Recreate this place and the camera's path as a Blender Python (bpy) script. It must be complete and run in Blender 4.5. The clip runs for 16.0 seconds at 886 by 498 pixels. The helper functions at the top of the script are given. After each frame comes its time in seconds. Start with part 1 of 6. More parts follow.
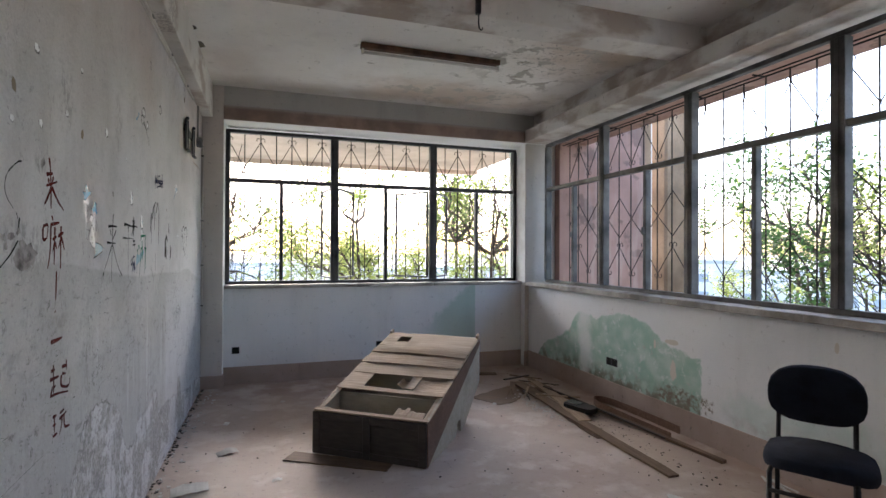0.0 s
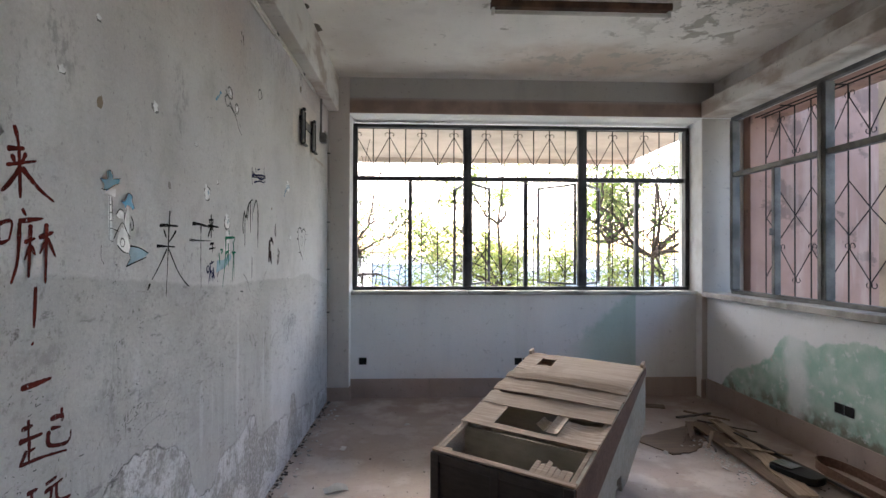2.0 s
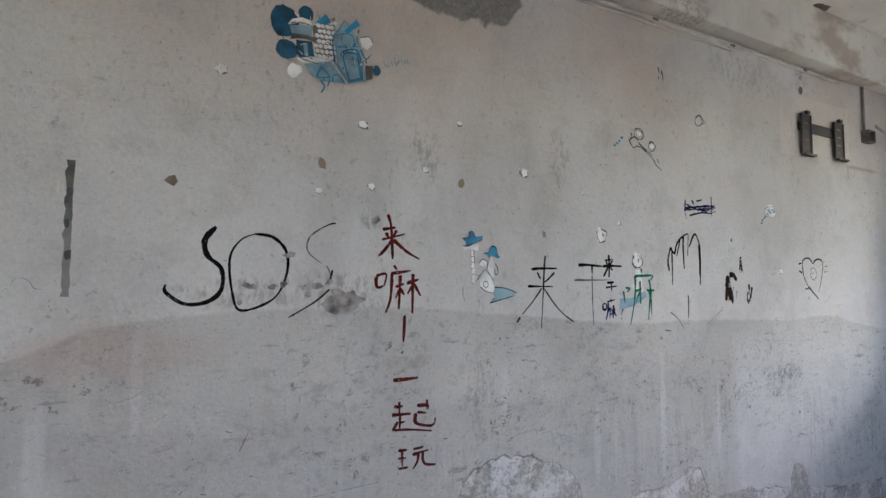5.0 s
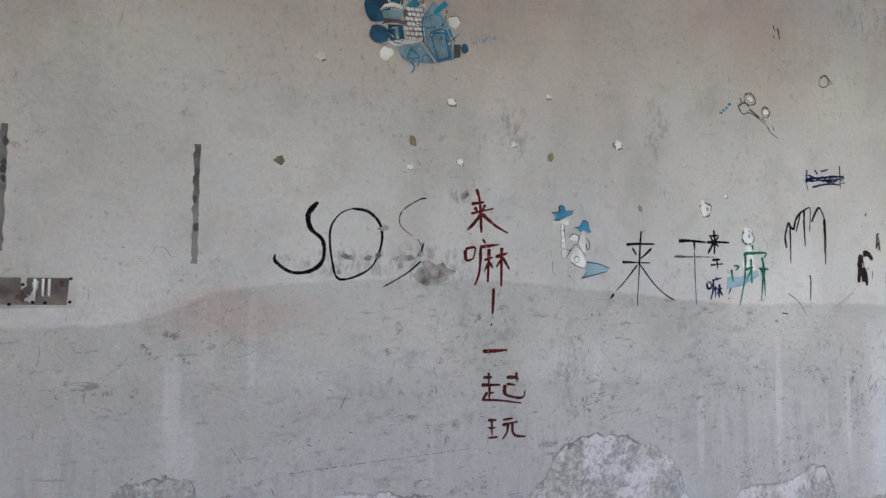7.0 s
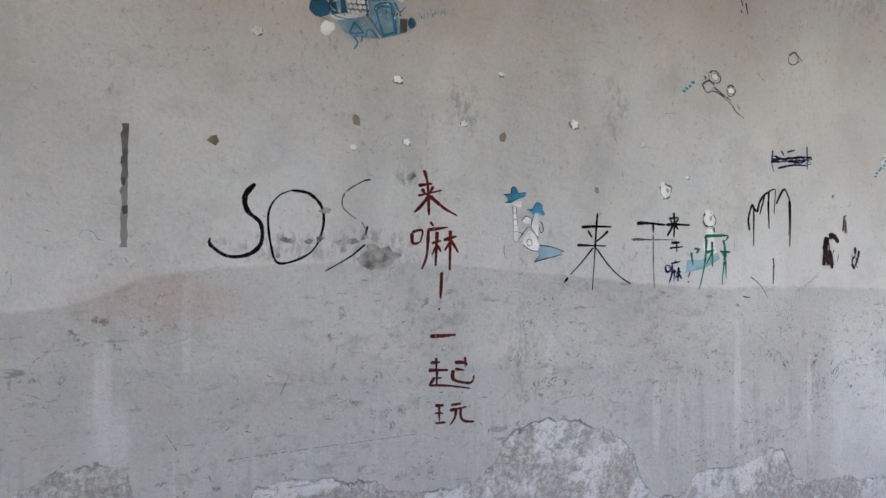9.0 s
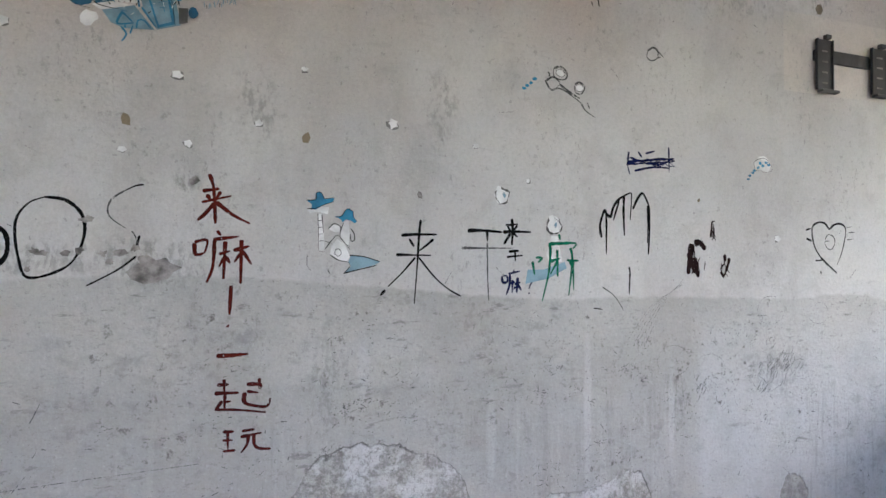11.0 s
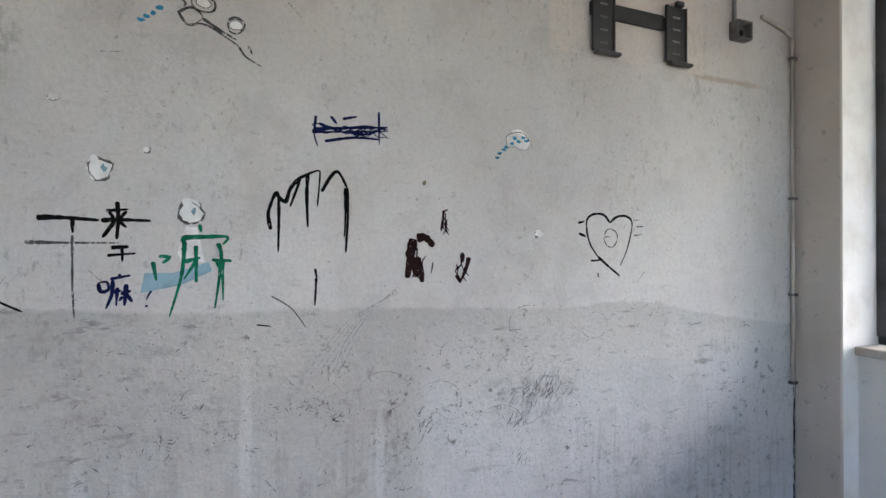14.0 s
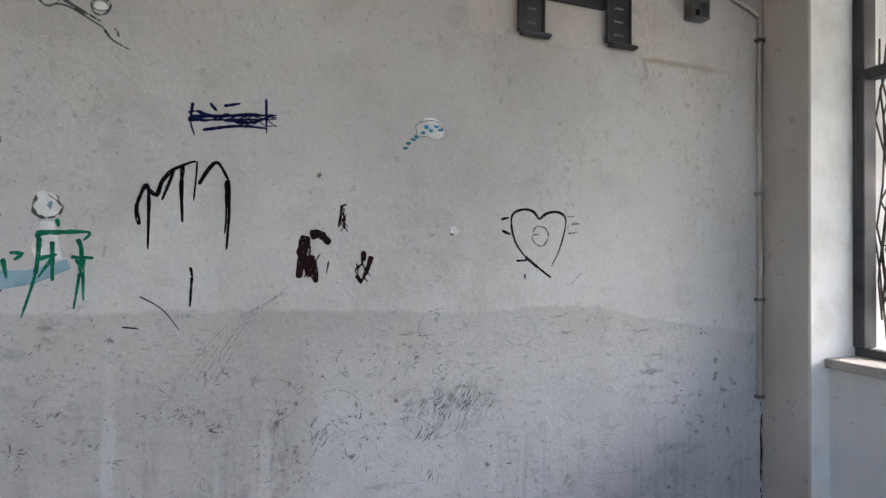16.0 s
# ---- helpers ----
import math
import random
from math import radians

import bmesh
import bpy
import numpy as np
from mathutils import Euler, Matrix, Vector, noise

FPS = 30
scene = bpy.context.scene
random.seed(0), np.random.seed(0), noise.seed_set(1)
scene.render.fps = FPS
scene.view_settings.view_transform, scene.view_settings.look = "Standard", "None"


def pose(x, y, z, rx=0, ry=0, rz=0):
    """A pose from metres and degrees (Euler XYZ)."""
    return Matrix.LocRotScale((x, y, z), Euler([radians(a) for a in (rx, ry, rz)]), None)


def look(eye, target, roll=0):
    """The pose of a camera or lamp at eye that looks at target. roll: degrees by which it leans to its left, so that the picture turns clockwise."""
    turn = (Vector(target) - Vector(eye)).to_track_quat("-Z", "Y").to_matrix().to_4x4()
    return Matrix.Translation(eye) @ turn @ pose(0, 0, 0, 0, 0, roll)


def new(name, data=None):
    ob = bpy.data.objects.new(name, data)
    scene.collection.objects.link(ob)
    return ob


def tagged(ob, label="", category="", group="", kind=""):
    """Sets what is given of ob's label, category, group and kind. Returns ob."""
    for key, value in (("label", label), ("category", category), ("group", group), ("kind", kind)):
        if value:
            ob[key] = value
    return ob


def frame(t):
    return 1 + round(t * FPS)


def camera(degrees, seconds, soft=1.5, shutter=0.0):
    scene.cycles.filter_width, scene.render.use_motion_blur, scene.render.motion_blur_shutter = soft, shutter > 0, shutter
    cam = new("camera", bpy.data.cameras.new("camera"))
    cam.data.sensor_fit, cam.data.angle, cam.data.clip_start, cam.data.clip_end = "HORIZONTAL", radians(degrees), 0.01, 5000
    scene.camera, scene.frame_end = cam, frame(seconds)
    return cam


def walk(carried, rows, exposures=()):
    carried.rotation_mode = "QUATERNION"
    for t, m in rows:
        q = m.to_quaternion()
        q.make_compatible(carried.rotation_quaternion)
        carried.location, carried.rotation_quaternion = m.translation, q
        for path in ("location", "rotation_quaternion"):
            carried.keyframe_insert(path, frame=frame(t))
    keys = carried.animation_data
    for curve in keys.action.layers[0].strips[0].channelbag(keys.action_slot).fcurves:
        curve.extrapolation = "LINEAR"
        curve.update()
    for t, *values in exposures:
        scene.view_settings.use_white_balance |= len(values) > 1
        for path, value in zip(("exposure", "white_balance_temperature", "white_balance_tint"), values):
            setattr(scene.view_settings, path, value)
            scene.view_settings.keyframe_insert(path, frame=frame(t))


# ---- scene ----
cam = camera(81.2, 16.0)
METRES, EYE, TILT, LEAN, TURN = 4.48, 1.39, 0.0, 0.0, -18.5
ROWS = [
    (0.0, 0.0, 0.0, 0.0, -0.0, 0.36, -0.26),
    (0.5, -0.0027, 0.0291, -0.0007, 2.43, 0.23, -0.3),
    (1.0, -0.0076, 0.0781, 0.002, 4.9, 0.33, -0.29),
    (1.5, -0.0093, 0.1333, 0.0023, 8.25, 0.35, -0.29),
    (2.0, -0.0045, 0.1772, 0.0029, 16.14, 0.48, -0.19),
    (2.5, 0.004, 0.2303, 0.0078, 25.85, 0.71, -0.1),
    (3.0, 0.0289, 0.2852, 0.0058, 37.78, 1.25, 0.01),
    (3.5, 0.0623, 0.3065, 0.0046, 51.58, 1.72, -0.11),
    (4.0, 0.0984, 0.3073, 0.0096, 61.21, 2.0, -0.24),
    (4.5, 0.1171, 0.3208, 0.0123, 70.66, 2.56, -0.18),
    (5.0, 0.1326, 0.3386, 0.0122, 80.77, 3.56, -0.15),
    (7.5, 0.1404, 0.3496, -0.0059, 92.34, 2.37, -0.36),
    (8.0, 0.1405, 0.355, -0.0051, 92.3, 1.36, -0.36),
    (10.5, 0.0914, 0.4877, 0.0055, 91.32, 0.57, -0.24),
    (11.0, 0.0898, 0.5352, 0.0068, 91.15, 0.79, -0.2),
    (11.5, 0.0615, 0.572, 0.0041, 90.64, 0.8, -0.25),
    (12.0, 0.031, 0.5996, 0.0049, 89.39, 0.9, -0.29),
    (12.5, 0.0157, 0.6381, 0.0039, 88.39, 0.84, -0.28),
    (13.0, 0.008, 0.6869, 0.005, 87.94, 0.8, -0.28),
    (13.5, -0.0073, 0.7274, 0.0022, 87.11, 0.61, -0.35),
    (14.0, -0.0273, 0.7634, 0.0077, 86.64, 0.65, -0.32),
    (14.5, -0.0451, 0.8036, 0.0063, 86.55, 0.58, -0.38),
    (15.0, -0.0551, 0.8333, 0.006, 87.25, 0.66, -0.42),
    (15.5, -0.0589, 0.8479, 0.0042, 87.87, 0.79, -0.49),
    (16.0, -0.0566, 0.8553, 0.0058, 89.61, 0.88, -0.56),
]
walk(cam, [(t, pose(0, 0, EYE, TILT, LEAN, TURN) @ pose(METRES * x, METRES * y, METRES * z, 90 + pitch, roll, yaw)) for t, x, y, z, yaw, pitch, roll in ROWS],
     [(t, stops, 6250, 14.5) for t, stops in ((0.0, 3.53), (2.0, 3.65), (3.5, 3.53), (5.0, 4.15), (8.0, 4.45), (11.0, 4.42), (12.0, 4.42), (13.0, 4.2), (14.0, 4.22), (15.0, 4.2), (16.0, 3.94))])

# ---- light ----
world = bpy.data.worlds.new("sky")
scene.world = world
world.use_nodes = True
wn = world.node_tree.nodes
sky = wn.new("ShaderNodeTexSky")
sky.sky_type, sky.sun_disc = "NISHITA", False
sky.sun_elevation, sky.sun_rotation = radians(32), radians(3)
sky.air_density, sky.dust_density, sky.ozone_density = 1.0, 2.6, 1.0
wn["Background"].inputs["Strength"].default_value = 0.09
world.node_tree.links.new(sky.outputs["Color"], wn["Background"].inputs["Color"])
sun = new("sun", bpy.data.lights.new("sun", "SUN"))
sun.data.energy, sun.data.angle, sun.data.color = 1.5, radians(60), (1.0, 0.97, 0.93)
sun.matrix_world = look((0.5, 11, 7.0), (0, 0, 0))

# ---- materials ----


class Nodes:
    """A short way to write a node material."""

    def __init__(self, name, rough=0.85, metal=0.0):
        self.m = bpy.data.materials.new(name)
        self.m.use_nodes = True
        self.t = self.m.node_tree
        self.b = self.t.nodes["Principled BSDF"]
        self.b.inputs["Roughness"].default_value = rough
        self.b.inputs["Metallic"].default_value = metal
        self.b.inputs["Specular IOR Level"].default_value = 0.3
        geo = self.t.nodes.new("ShaderNodeNewGeometry")
        self.pos = geo.outputs["Position"]
        self.island = geo.outputs["Random Per Island"]
        self.local = self.t.nodes.new("ShaderNodeTexCoord").outputs["Object"]
        self.chance = self.t.nodes.new("ShaderNodeObjectInfo").outputs["Random"]
        sep = self.t.nodes.new("ShaderNodeSeparateXYZ")
        self.t.links.new(self.pos, sep.inputs[0])
        self.x, self.y, self.z = sep.outputs

    def put(self, socket, value):
        if hasattr(value, "is_linked"):
            self.t.links.new(value, socket)
        elif isinstance(value, tuple) and len(value) == 3 and socket.type == "RGBA":
            socket.default_value = (*value, 1)
        else:
            socket.default_value = value

    def math(self, op, a, b=0.0, clamp=False):
        n = self.t.nodes.new("ShaderNodeMath")
        n.operation, n.use_clamp = op, clamp
        self.put(n.inputs[0], a)
        self.put(n.inputs[1], b)
        return n.outputs[0]

    def noise(self, scale, detail=4.0, stretch=(1, 1, 1), rough=0.55, vec=None, shift=(0, 0, 0)):
        m = self.t.nodes.new("ShaderNodeMapping")
        m.inputs["Scale"].default_value, m.inputs["Location"].default_value = stretch, shift
        self.put(m.inputs["Vector"], vec or self.pos)
        n = self.t.nodes.new("ShaderNodeTexNoise")
        n.inputs["Scale"].default_value, n.inputs["Detail"].default_value = scale, detail
        n.inputs["Roughness"].default_value = rough
        self.t.links.new(m.outputs[0], n.inputs["Vector"])
        return n.outputs["Fac"]

    def step(self, v, lo, hi):
        n = self.t.nodes.new("ShaderNodeMapRange")
        n.interpolation_type = "SMOOTHSTEP"
        self.put(n.inputs["Value"], v)
        n.inputs["From Min"].default_value, n.inputs["From Max"].default_value = lo, hi
        return n.outputs["Result"]

    def mix(self, f, a, b, mode="MIX"):
        n = self.t.nodes.new("ShaderNodeMix")
        n.data_type, n.blend_type = "RGBA", mode
        self.put(n.inputs[0], f)
        self.put(n.inputs[6], a)
        self.put(n.inputs[7], b)
        return n.outputs[2]

    def line(self, v, lo, hi, points):
        """A curve through points (0 to 1) over v between lo and hi."""
        n = self.t.nodes.new("ShaderNodeFloatCurve")
        c = n.mapping.curves[0]
        c.points[0].location, c.points[1].location = points[0], points[-1]
        for p in points[1:-1]:
            c.points.new(*p)
        n.mapping.update()
        self.put(n.inputs["Value"], self.math("DIVIDE", self.math("SUBTRACT", v, lo), hi - lo, True))
        return n.outputs[0]

    def blob(self, a, b, ca, cb, ra, rb, ragged=0.35, scale=9.0, soft=0.12):
        """A ragged patch round (ca, cb), with half-widths ra and rb."""
        da = self.math("DIVIDE", self.math("SUBTRACT", a, ca), ra)
        db = self.math("DIVIDE", self.math("SUBTRACT", b, cb), rb)
        d = self.math("SQRT", self.math("ADD", self.math("MULTIPLY", da, da), self.math("MULTIPLY", db, db)))
        n = self.noise(scale, 6, shift=(ca, cb, 0.3))
        d = self.math("ADD", d, self.math("MULTIPLY", self.math("SUBTRACT", n, 0.5), ragged * 4))
        return self.math("SUBTRACT", 1.0, self.step(d, 1 - soft, 1 + soft))

    def bump(self, h, strength=0.3, dist=0.01):
        n = self.t.nodes.new("ShaderNodeBump")
        n.inputs["Strength"].default_value, n.inputs["Distance"].default_value = strength, dist
        self.put(n.inputs["Height"], h)
        self.t.links.new(n.outputs[0], self.b.inputs["Normal"])

    def done(self, colour):
        self.put(self.b.inputs["Base Color"], colour)
        return self.m


def simple(name, colour, rough=0.7, metal=0.0, vary=0.25, scale=14.0, bump=0.15, local=False, dark=None):
    """A plain surface with grain and blotches."""
    n = Nodes(name, rough, metal)
    v = n.local if local else n.pos
    big, fine = n.noise(scale * 0.25, 5, vec=v), n.noise(scale * 6, 3, vec=v)
    dark = dark or tuple(c * (1 - vary) ** 2 for c in colour)
    c = n.mix(n.step(big, 0.35, 0.7), colour, dark)
    c = n.mix(n.math("MULTIPLY", n.step(fine, 0.45, 0.75), vary), c, tuple(c_ * 0.5 for c_ in colour))
    n.bump(fine, bump, 0.004)
    return n.done(c)


def plaster(name, top, low=None, grime=0.5, seed=0.0):
    """Old painted plaster with blotches, streaks and fine specks."""
    n = Nodes(name, 0.9)
    big = n.noise(1.1, 5, shift=(seed, seed, 0))
    streak = n.noise(5.0, 5, stretch=(1, 1, 0.12), shift=(seed, 0, 0))
    fine = n.noise(55, 3)
    speck = n.noise(24, 5, rough=0.7)
    c = n.mix(n.step(big, 0.3, 0.75), top, low or tuple(v * 0.8 for v in top))
    c = n.mix(n.math("MULTIPLY", n.step(streak, 0.5, 0.8), grime), c, tuple(v * 0.62 for v in top))
    c = n.mix(n.math("MULTIPLY", n.step(speck, 0.6, 0.69), grime), c, (0.16, 0.14, 0.12))
    n.bump(n.math("ADD", n.math("MULTIPLY", fine, 0.3), n.math("ADD", big, speck)), 0.25, 0.01)
    n.colour = c
    return n


# the long wall: lighter above a wavy line, a scuffed darker band below it
n = Nodes("marked_wall_paint", 0.88)
wave = n.line(n.y, 0.5, 5.7, [(0, 0.217), (0.06, 0.223), (0.115, 0.316), (0.2, 0.352), (0.285, 0.35), (0.385, 0.308),
                              (0.495, 0.259), (0.63, 0.25), (0.755, 0.229), (0.817, 0.245), (0.893, 0.181), (1, 0.11)])
edge = n.math("ADD", n.math("SUBTRACT", n.z, n.math("ADD", wave, 1.0)), n.math("MULTIPLY", n.math("SUBTRACT", n.noise(14, 4), 0.5), 0.03))
below = n.math("SUBTRACT", 1.0, n.step(edge, -0.008, 0.008))
cloud, streak = n.noise(1.3, 5), n.noise(4.2, 5, stretch=(1, 1, 0.1))
fine, speck, scuff = n.noise(70, 3), n.noise(30, 6, rough=0.72), n.noise(17, 7, stretch=(1, 0.7, 1), rough=0.72)
upper = n.mix(n.step(cloud, 0.3, 0.72), (0.63, 0.615, 0.60), (0.535, 0.52, 0.51))
lower = n.mix(n.step(cloud, 0.35, 0.7), (0.50, 0.49, 0.47), (0.40, 0.39, 0.375))
second = n.math("MULTIPLY", n.math("SUBTRACT", 1.0, n.step(n.math("ADD", n.z, n.math("MULTIPLY", n.math("SUBTRACT", n.noise(1.6, 4, shift=(2, 5, 1)), 0.5), 0.5)), 0.98, 1.04)), 0.4)
lower = n.mix(second, lower, (0.36, 0.35, 0.335))
lower = n.mix(n.math("MULTIPLY", n.step(streak, 0.54, 0.74), 0.45), lower, (0.60, 0.595, 0.58))
lower = n.mix(n.math("MULTIPLY", n.math("SUBTRACT", 1.0, n.step(streak, 0.24, 0.44)), 0.35), lower, (0.30, 0.29, 0.275))
upper = n.mix(n.math("MULTIPLY", n.step(n.noise(2.6, 5, stretch=(1, 1, 0.3), shift=(4, 2, 0)), 0.52, 0.72), 0.45), upper, (0.40, 0.385, 0.365))
c = n.mix(below, upper, lower)
patchy = n.step(n.noise(2.2, 4, shift=(7, 7, 7)), 0.42, 0.62)
# bluish skylight on the lower wall near the window, put into the colour
c = n.mix(n.math("MULTIPLY", n.math("MULTIPLY", n.step(n.y, 3.83, 3.9), n.math("SUBTRACT", 1.0, n.step(n.z, 0.9, 1.35))), 0.55), c, (0.56, 0.565, 0.575))
c = n.mix(n.math("MULTIPLY", n.step(n.noise(0.9, 4, shift=(3, 1, 2)), 0.38, 0.62), n.math("MULTIPLY", n.step(n.z, 1.75, 2.5), 0.75)), c, (0.50, 0.415, 0.365))
c = n.mix(n.math("MULTIPLY", n.step(speck, 0.575, 0.66), n.math("MULTIPLY", patchy, n.math("ADD", n.math("MULTIPLY", below, 0.6), 0.35))), c, (0.12, 0.11, 0.10))
c = n.mix(n.math("MULTIPLY", n.math("MULTIPLY", n.step(n.noise(1.7, 5, shift=(1, 8, 3)), 0.42, 0.62), n.step(scuff, 0.5, 0.66)), n.math("ADD", n.math("MULTIPLY", below, 0.32), 0.08)), c, (0.2, 0.19, 0.18))
for cy, cz, ry, rz, f in ((2.065, 1.92, 0.06, 0.09, 0.5), (2.7, 1.97, 0.05, 0.12, 0.45), (1.75, 1.4, 0.12, 0.06, 0.55), (1.86, 1.66, 0.04, 0.03, 0.6),
                          (4.32, 0.9, 0.13, 0.09, 0.35), (1.45, 1.41, 0.16, 0.04, 0.5), (5.08, 2.3, 0.05, 0.2, 0.45),
                          (3.75, 0.82, 0.05, 0.1, 0.5), (2.3, 0.98, 0.06, 0.16, 0.4), (4.0, 2.6, 0.3, 0.1, 0.35), (4.58, 2.66, 0.05, 0.06, 0.7)):
    c = n.mix(n.math("MULTIPLY", n.blob(n.y, n.z, cy, cz, ry, rz, 0.7, 30, 0.6), n.math("MULTIPLY", n.step(n.noise(45, 5, stretch=(1, 1, 0.5), rough=0.7), 0.44, 0.6), f)), c, (0.17, 0.16, 0.15))
for cy, cz, ry, rz in ((1.174, 1.17, 0.014, 0.15), (0.95, 0.95, 0.022, 0.2), (0.99, 0.82, 0.03, 0.12), (3.72, 0.75, 0.015, 0.2), (3.314, 0.85, 0.016, 0.3), (2.42, 1.03, 0.02, 0.13), (2.9, 0.75, 0.02, 0.16)):
    c = n.mix(n.math("MULTIPLY", n.blob(n.y, n.z, cy, cz, ry, rz, 0.3, 14, 0.4), 0.3), c, (0.64, 0.65, 0.66))
c = n.mix(n.math("MULTIPLY", n.blob(n.y, n.z, 1.12, 1.24, 0.22, 0.07, 0.4, 7, 0.5), 0.4), c, (0.45, 0.33, 0.28))
c = n.mix(n.math("MULTIPLY", n.blob(n.y, n.z, 5.28, 2.19, 0.2, 0.012, 0.4, 12, 0.6), 0.6), c, (0.36, 0.26, 0.18))
plain = n.math("MULTIPLY", n.math("MULTIPLY", n.step(n.y, 4.352, 4.36), n.math("SUBTRACT", 1.0, n.step(n.y, 5.12, 5.135))), n.math("MULTIPLY", n.step(n.z, 2.19, 2.197), n.math("SUBTRACT", 1.0, n.step(n.z, 2.56, 2.57))))
c = n.mix(n.math("MULTIPLY", plain, 0.5), c, (0.66, 0.60, 0.54))
# plaster lost along the foot behind a broken edge: white filler and rough grey render
foot = n.line(n.y, 0.5, 5.7, [(0, 0.55), (0.047, 0.70), (0.09, 0.76), (0.1, 0.74), (0.107, 0.56), (0.16, 0.56), (0.172, 0.65), (0.237, 0.61), (0.29, 0.55), (0.325, 0.63), (0.335, 0.72),
                              (0.372, 0.757), (0.414, 0.706), (0.44, 0.605), (0.466, 0.41), (0.485, 0.41), (0.505, 0.49), (0.56, 0.497), (0.577, 0.549), (0.596, 0.477), (0.61, 0.395), (0.67, 0.36), (0.75, 0.3), (0.87, 0.2), (1, 0.16)])
ragged_edge = n.math("ADD", n.math("MULTIPLY", n.math("SUBTRACT", n.noise(7, 7, rough=0.7), 0.5), 0.12), n.math("MULTIPLY", n.math("SUBTRACT", n.noise(45, 4, shift=(3, 3, 1)), 0.5), 0.03))
over = n.math("SUBTRACT", n.z, n.math("ADD", foot, ragged_edge))
lost = n.math("SUBTRACT", 1.0, n.step(over, -0.004, 0.004))
pit = n.noise(60, 6, rough=0.75, shift=(2, 4, 6))
filler = n.step(n.noise(3.4, 5, shift=(8, 1, 4), rough=0.65), 0.47, 0.53)
white = n.mix(n.step(pit, 0.5, 0.62), (0.62, 0.62, 0.625), (0.30, 0.29, 0.28))
grey = n.mix(n.step(pit, 0.36, 0.62), (0.50, 0.485, 0.46), (0.19, 0.18, 0.17))
c = n.mix(n.math("MULTIPLY", lost, 0.8), c, n.mix(filler, grey, white))
# crack along the broken edge, its shadow darkened into the colour
crack_line = n.math("MULTIPLY", n.math("SUBTRACT", 1.0, n.step(n.math("ABSOLUTE", n.math("SUBTRACT", over, 0.003)), 0.001, 0.005)), n.step(n.noise(6, 4, shift=(1, 5, 2)), 0.46, 0.58))
c = n.mix(n.math("MULTIPLY", crack_line, 0.8), c, (0.08, 0.075, 0.07))
bare = n.blob(n.y, n.z, 4.4, 0.36, 0.1, 0.09, 0.5, 5, 0.05)
c = n.mix(bare, c, n.mix(n.step(speck, 0.35, 0.65), (0.46, 0.44, 0.41), (0.27, 0.25, 0.235)))
high = n.blob(n.y, n.z, 2.23, 2.63, 0.27, 0.17, 0.3, 6, 0.04)
c = n.mix(high, c, n.mix(n.step(pit, 0.35, 0.65), (0.26, 0.25, 0.24), (0.15, 0.145, 0.14)))
lost = n.math("MAXIMUM", lost, high)
# dribbles above the broken edge
run = n.noise(34, 4, stretch=(1, 1, 0.07), rough=0.6, shift=(0, 0, 3))
wet = n.math("MULTIPLY", n.math("SUBTRACT", 1.0, n.step(n.math("ADD", n.z, n.math("MULTIPLY", n.math("SUBTRACT", n.noise(5, 3, stretch=(1, 1, 0.1)), 0.5), 0.9)), 0.72, 0.86)), n.step(n.noise(2.4, 3, stretch=(1, 1, 0.2), shift=(6, 2, 1)), 0.42, 0.56))
c = n.mix(n.math("MULTIPLY", n.math("MULTIPLY", n.step(run, 0.55, 0.62), wet), 0.3), c, (0.27, 0.265, 0.255))
c = n.mix(n.math("MULTIPLY", n.math("MULTIPLY", n.math("SUBTRACT", 1.0, n.step(run, 0.36, 0.44)), wet), 0.16), c, (0.64, 0.64, 0.64))
# scuffs that run along the wall, and smudges
along = n.noise(30, 6, stretch=(1, 0.22, 1), rough=0.7, shift=(4, 1, 7))
c = n.mix(n.math("MULTIPLY", n.math("MULTIPLY", n.step(along, 0.59, 0.66), n.step(n.noise(2.1, 4, shift=(9, 3, 3)), 0.44, 0.6)), n.math("ADD", n.math("MULTIPLY", below, 0.5), 0.12)), c, (0.15, 0.145, 0.14))
smudge = n.math("MULTIPLY", n.step(n.noise(38, 6, stretch=(1, 1, 0.6), rough=0.75, shift=(7, 0, 5)), 0.55, 0.64), n.step(n.noise(3.4, 4, stretch=(1, 1, 0.45), shift=(2, 9, 4)), 0.52, 0.64))
c = n.mix(n.math("MULTIPLY", smudge, 0.5), c, (0.22, 0.21, 0.2))
flecks = n.math("MULTIPLY", n.step(n.noise(48, 3, rough=0.5, shift=(5, 5, 5)), 0.70, 0.73), 0.35)
c = n.mix(flecks, c, (0.12, 0.11, 0.1))
grain = n.math("ADD", n.math("MULTIPLY", n.step(fine, 0.40, 0.64), 0.08), n.math("MULTIPLY", n.step(n.noise(170, 3), 0.42, 0.66), 0.09))
c = n.mix(grain, c, (0.2, 0.19, 0.18))
c = n.mix(n.math("MULTIPLY", n.step(n.noise(5, 6, rough=0.65, shift=(5, 3, 9)), 0.48, 0.66), 0.22), c, (0.3, 0.29, 0.275))
c = n.mix(n.math("MULTIPLY", n.step(n.noise(75, 5, rough=0.65, shift=(1, 1, 8)), 0.6, 0.67), 0.18), c, (0.72, 0.715, 0.70))
c = n.mix(n.math("MULTIPLY", n.step(n.noise(95, 5, stretch=(1, 0.6, 1), rough=0.65, shift=(6, 1, 2)), 0.59, 0.66), n.math("ADD", n.math("MULTIPLY", below, 0.22), 0.16)), c, (0.2, 0.19, 0.185))
trowel = n.noise(7, 4, stretch=(1, 0.6, 1.4), shift=(3, 6, 0))
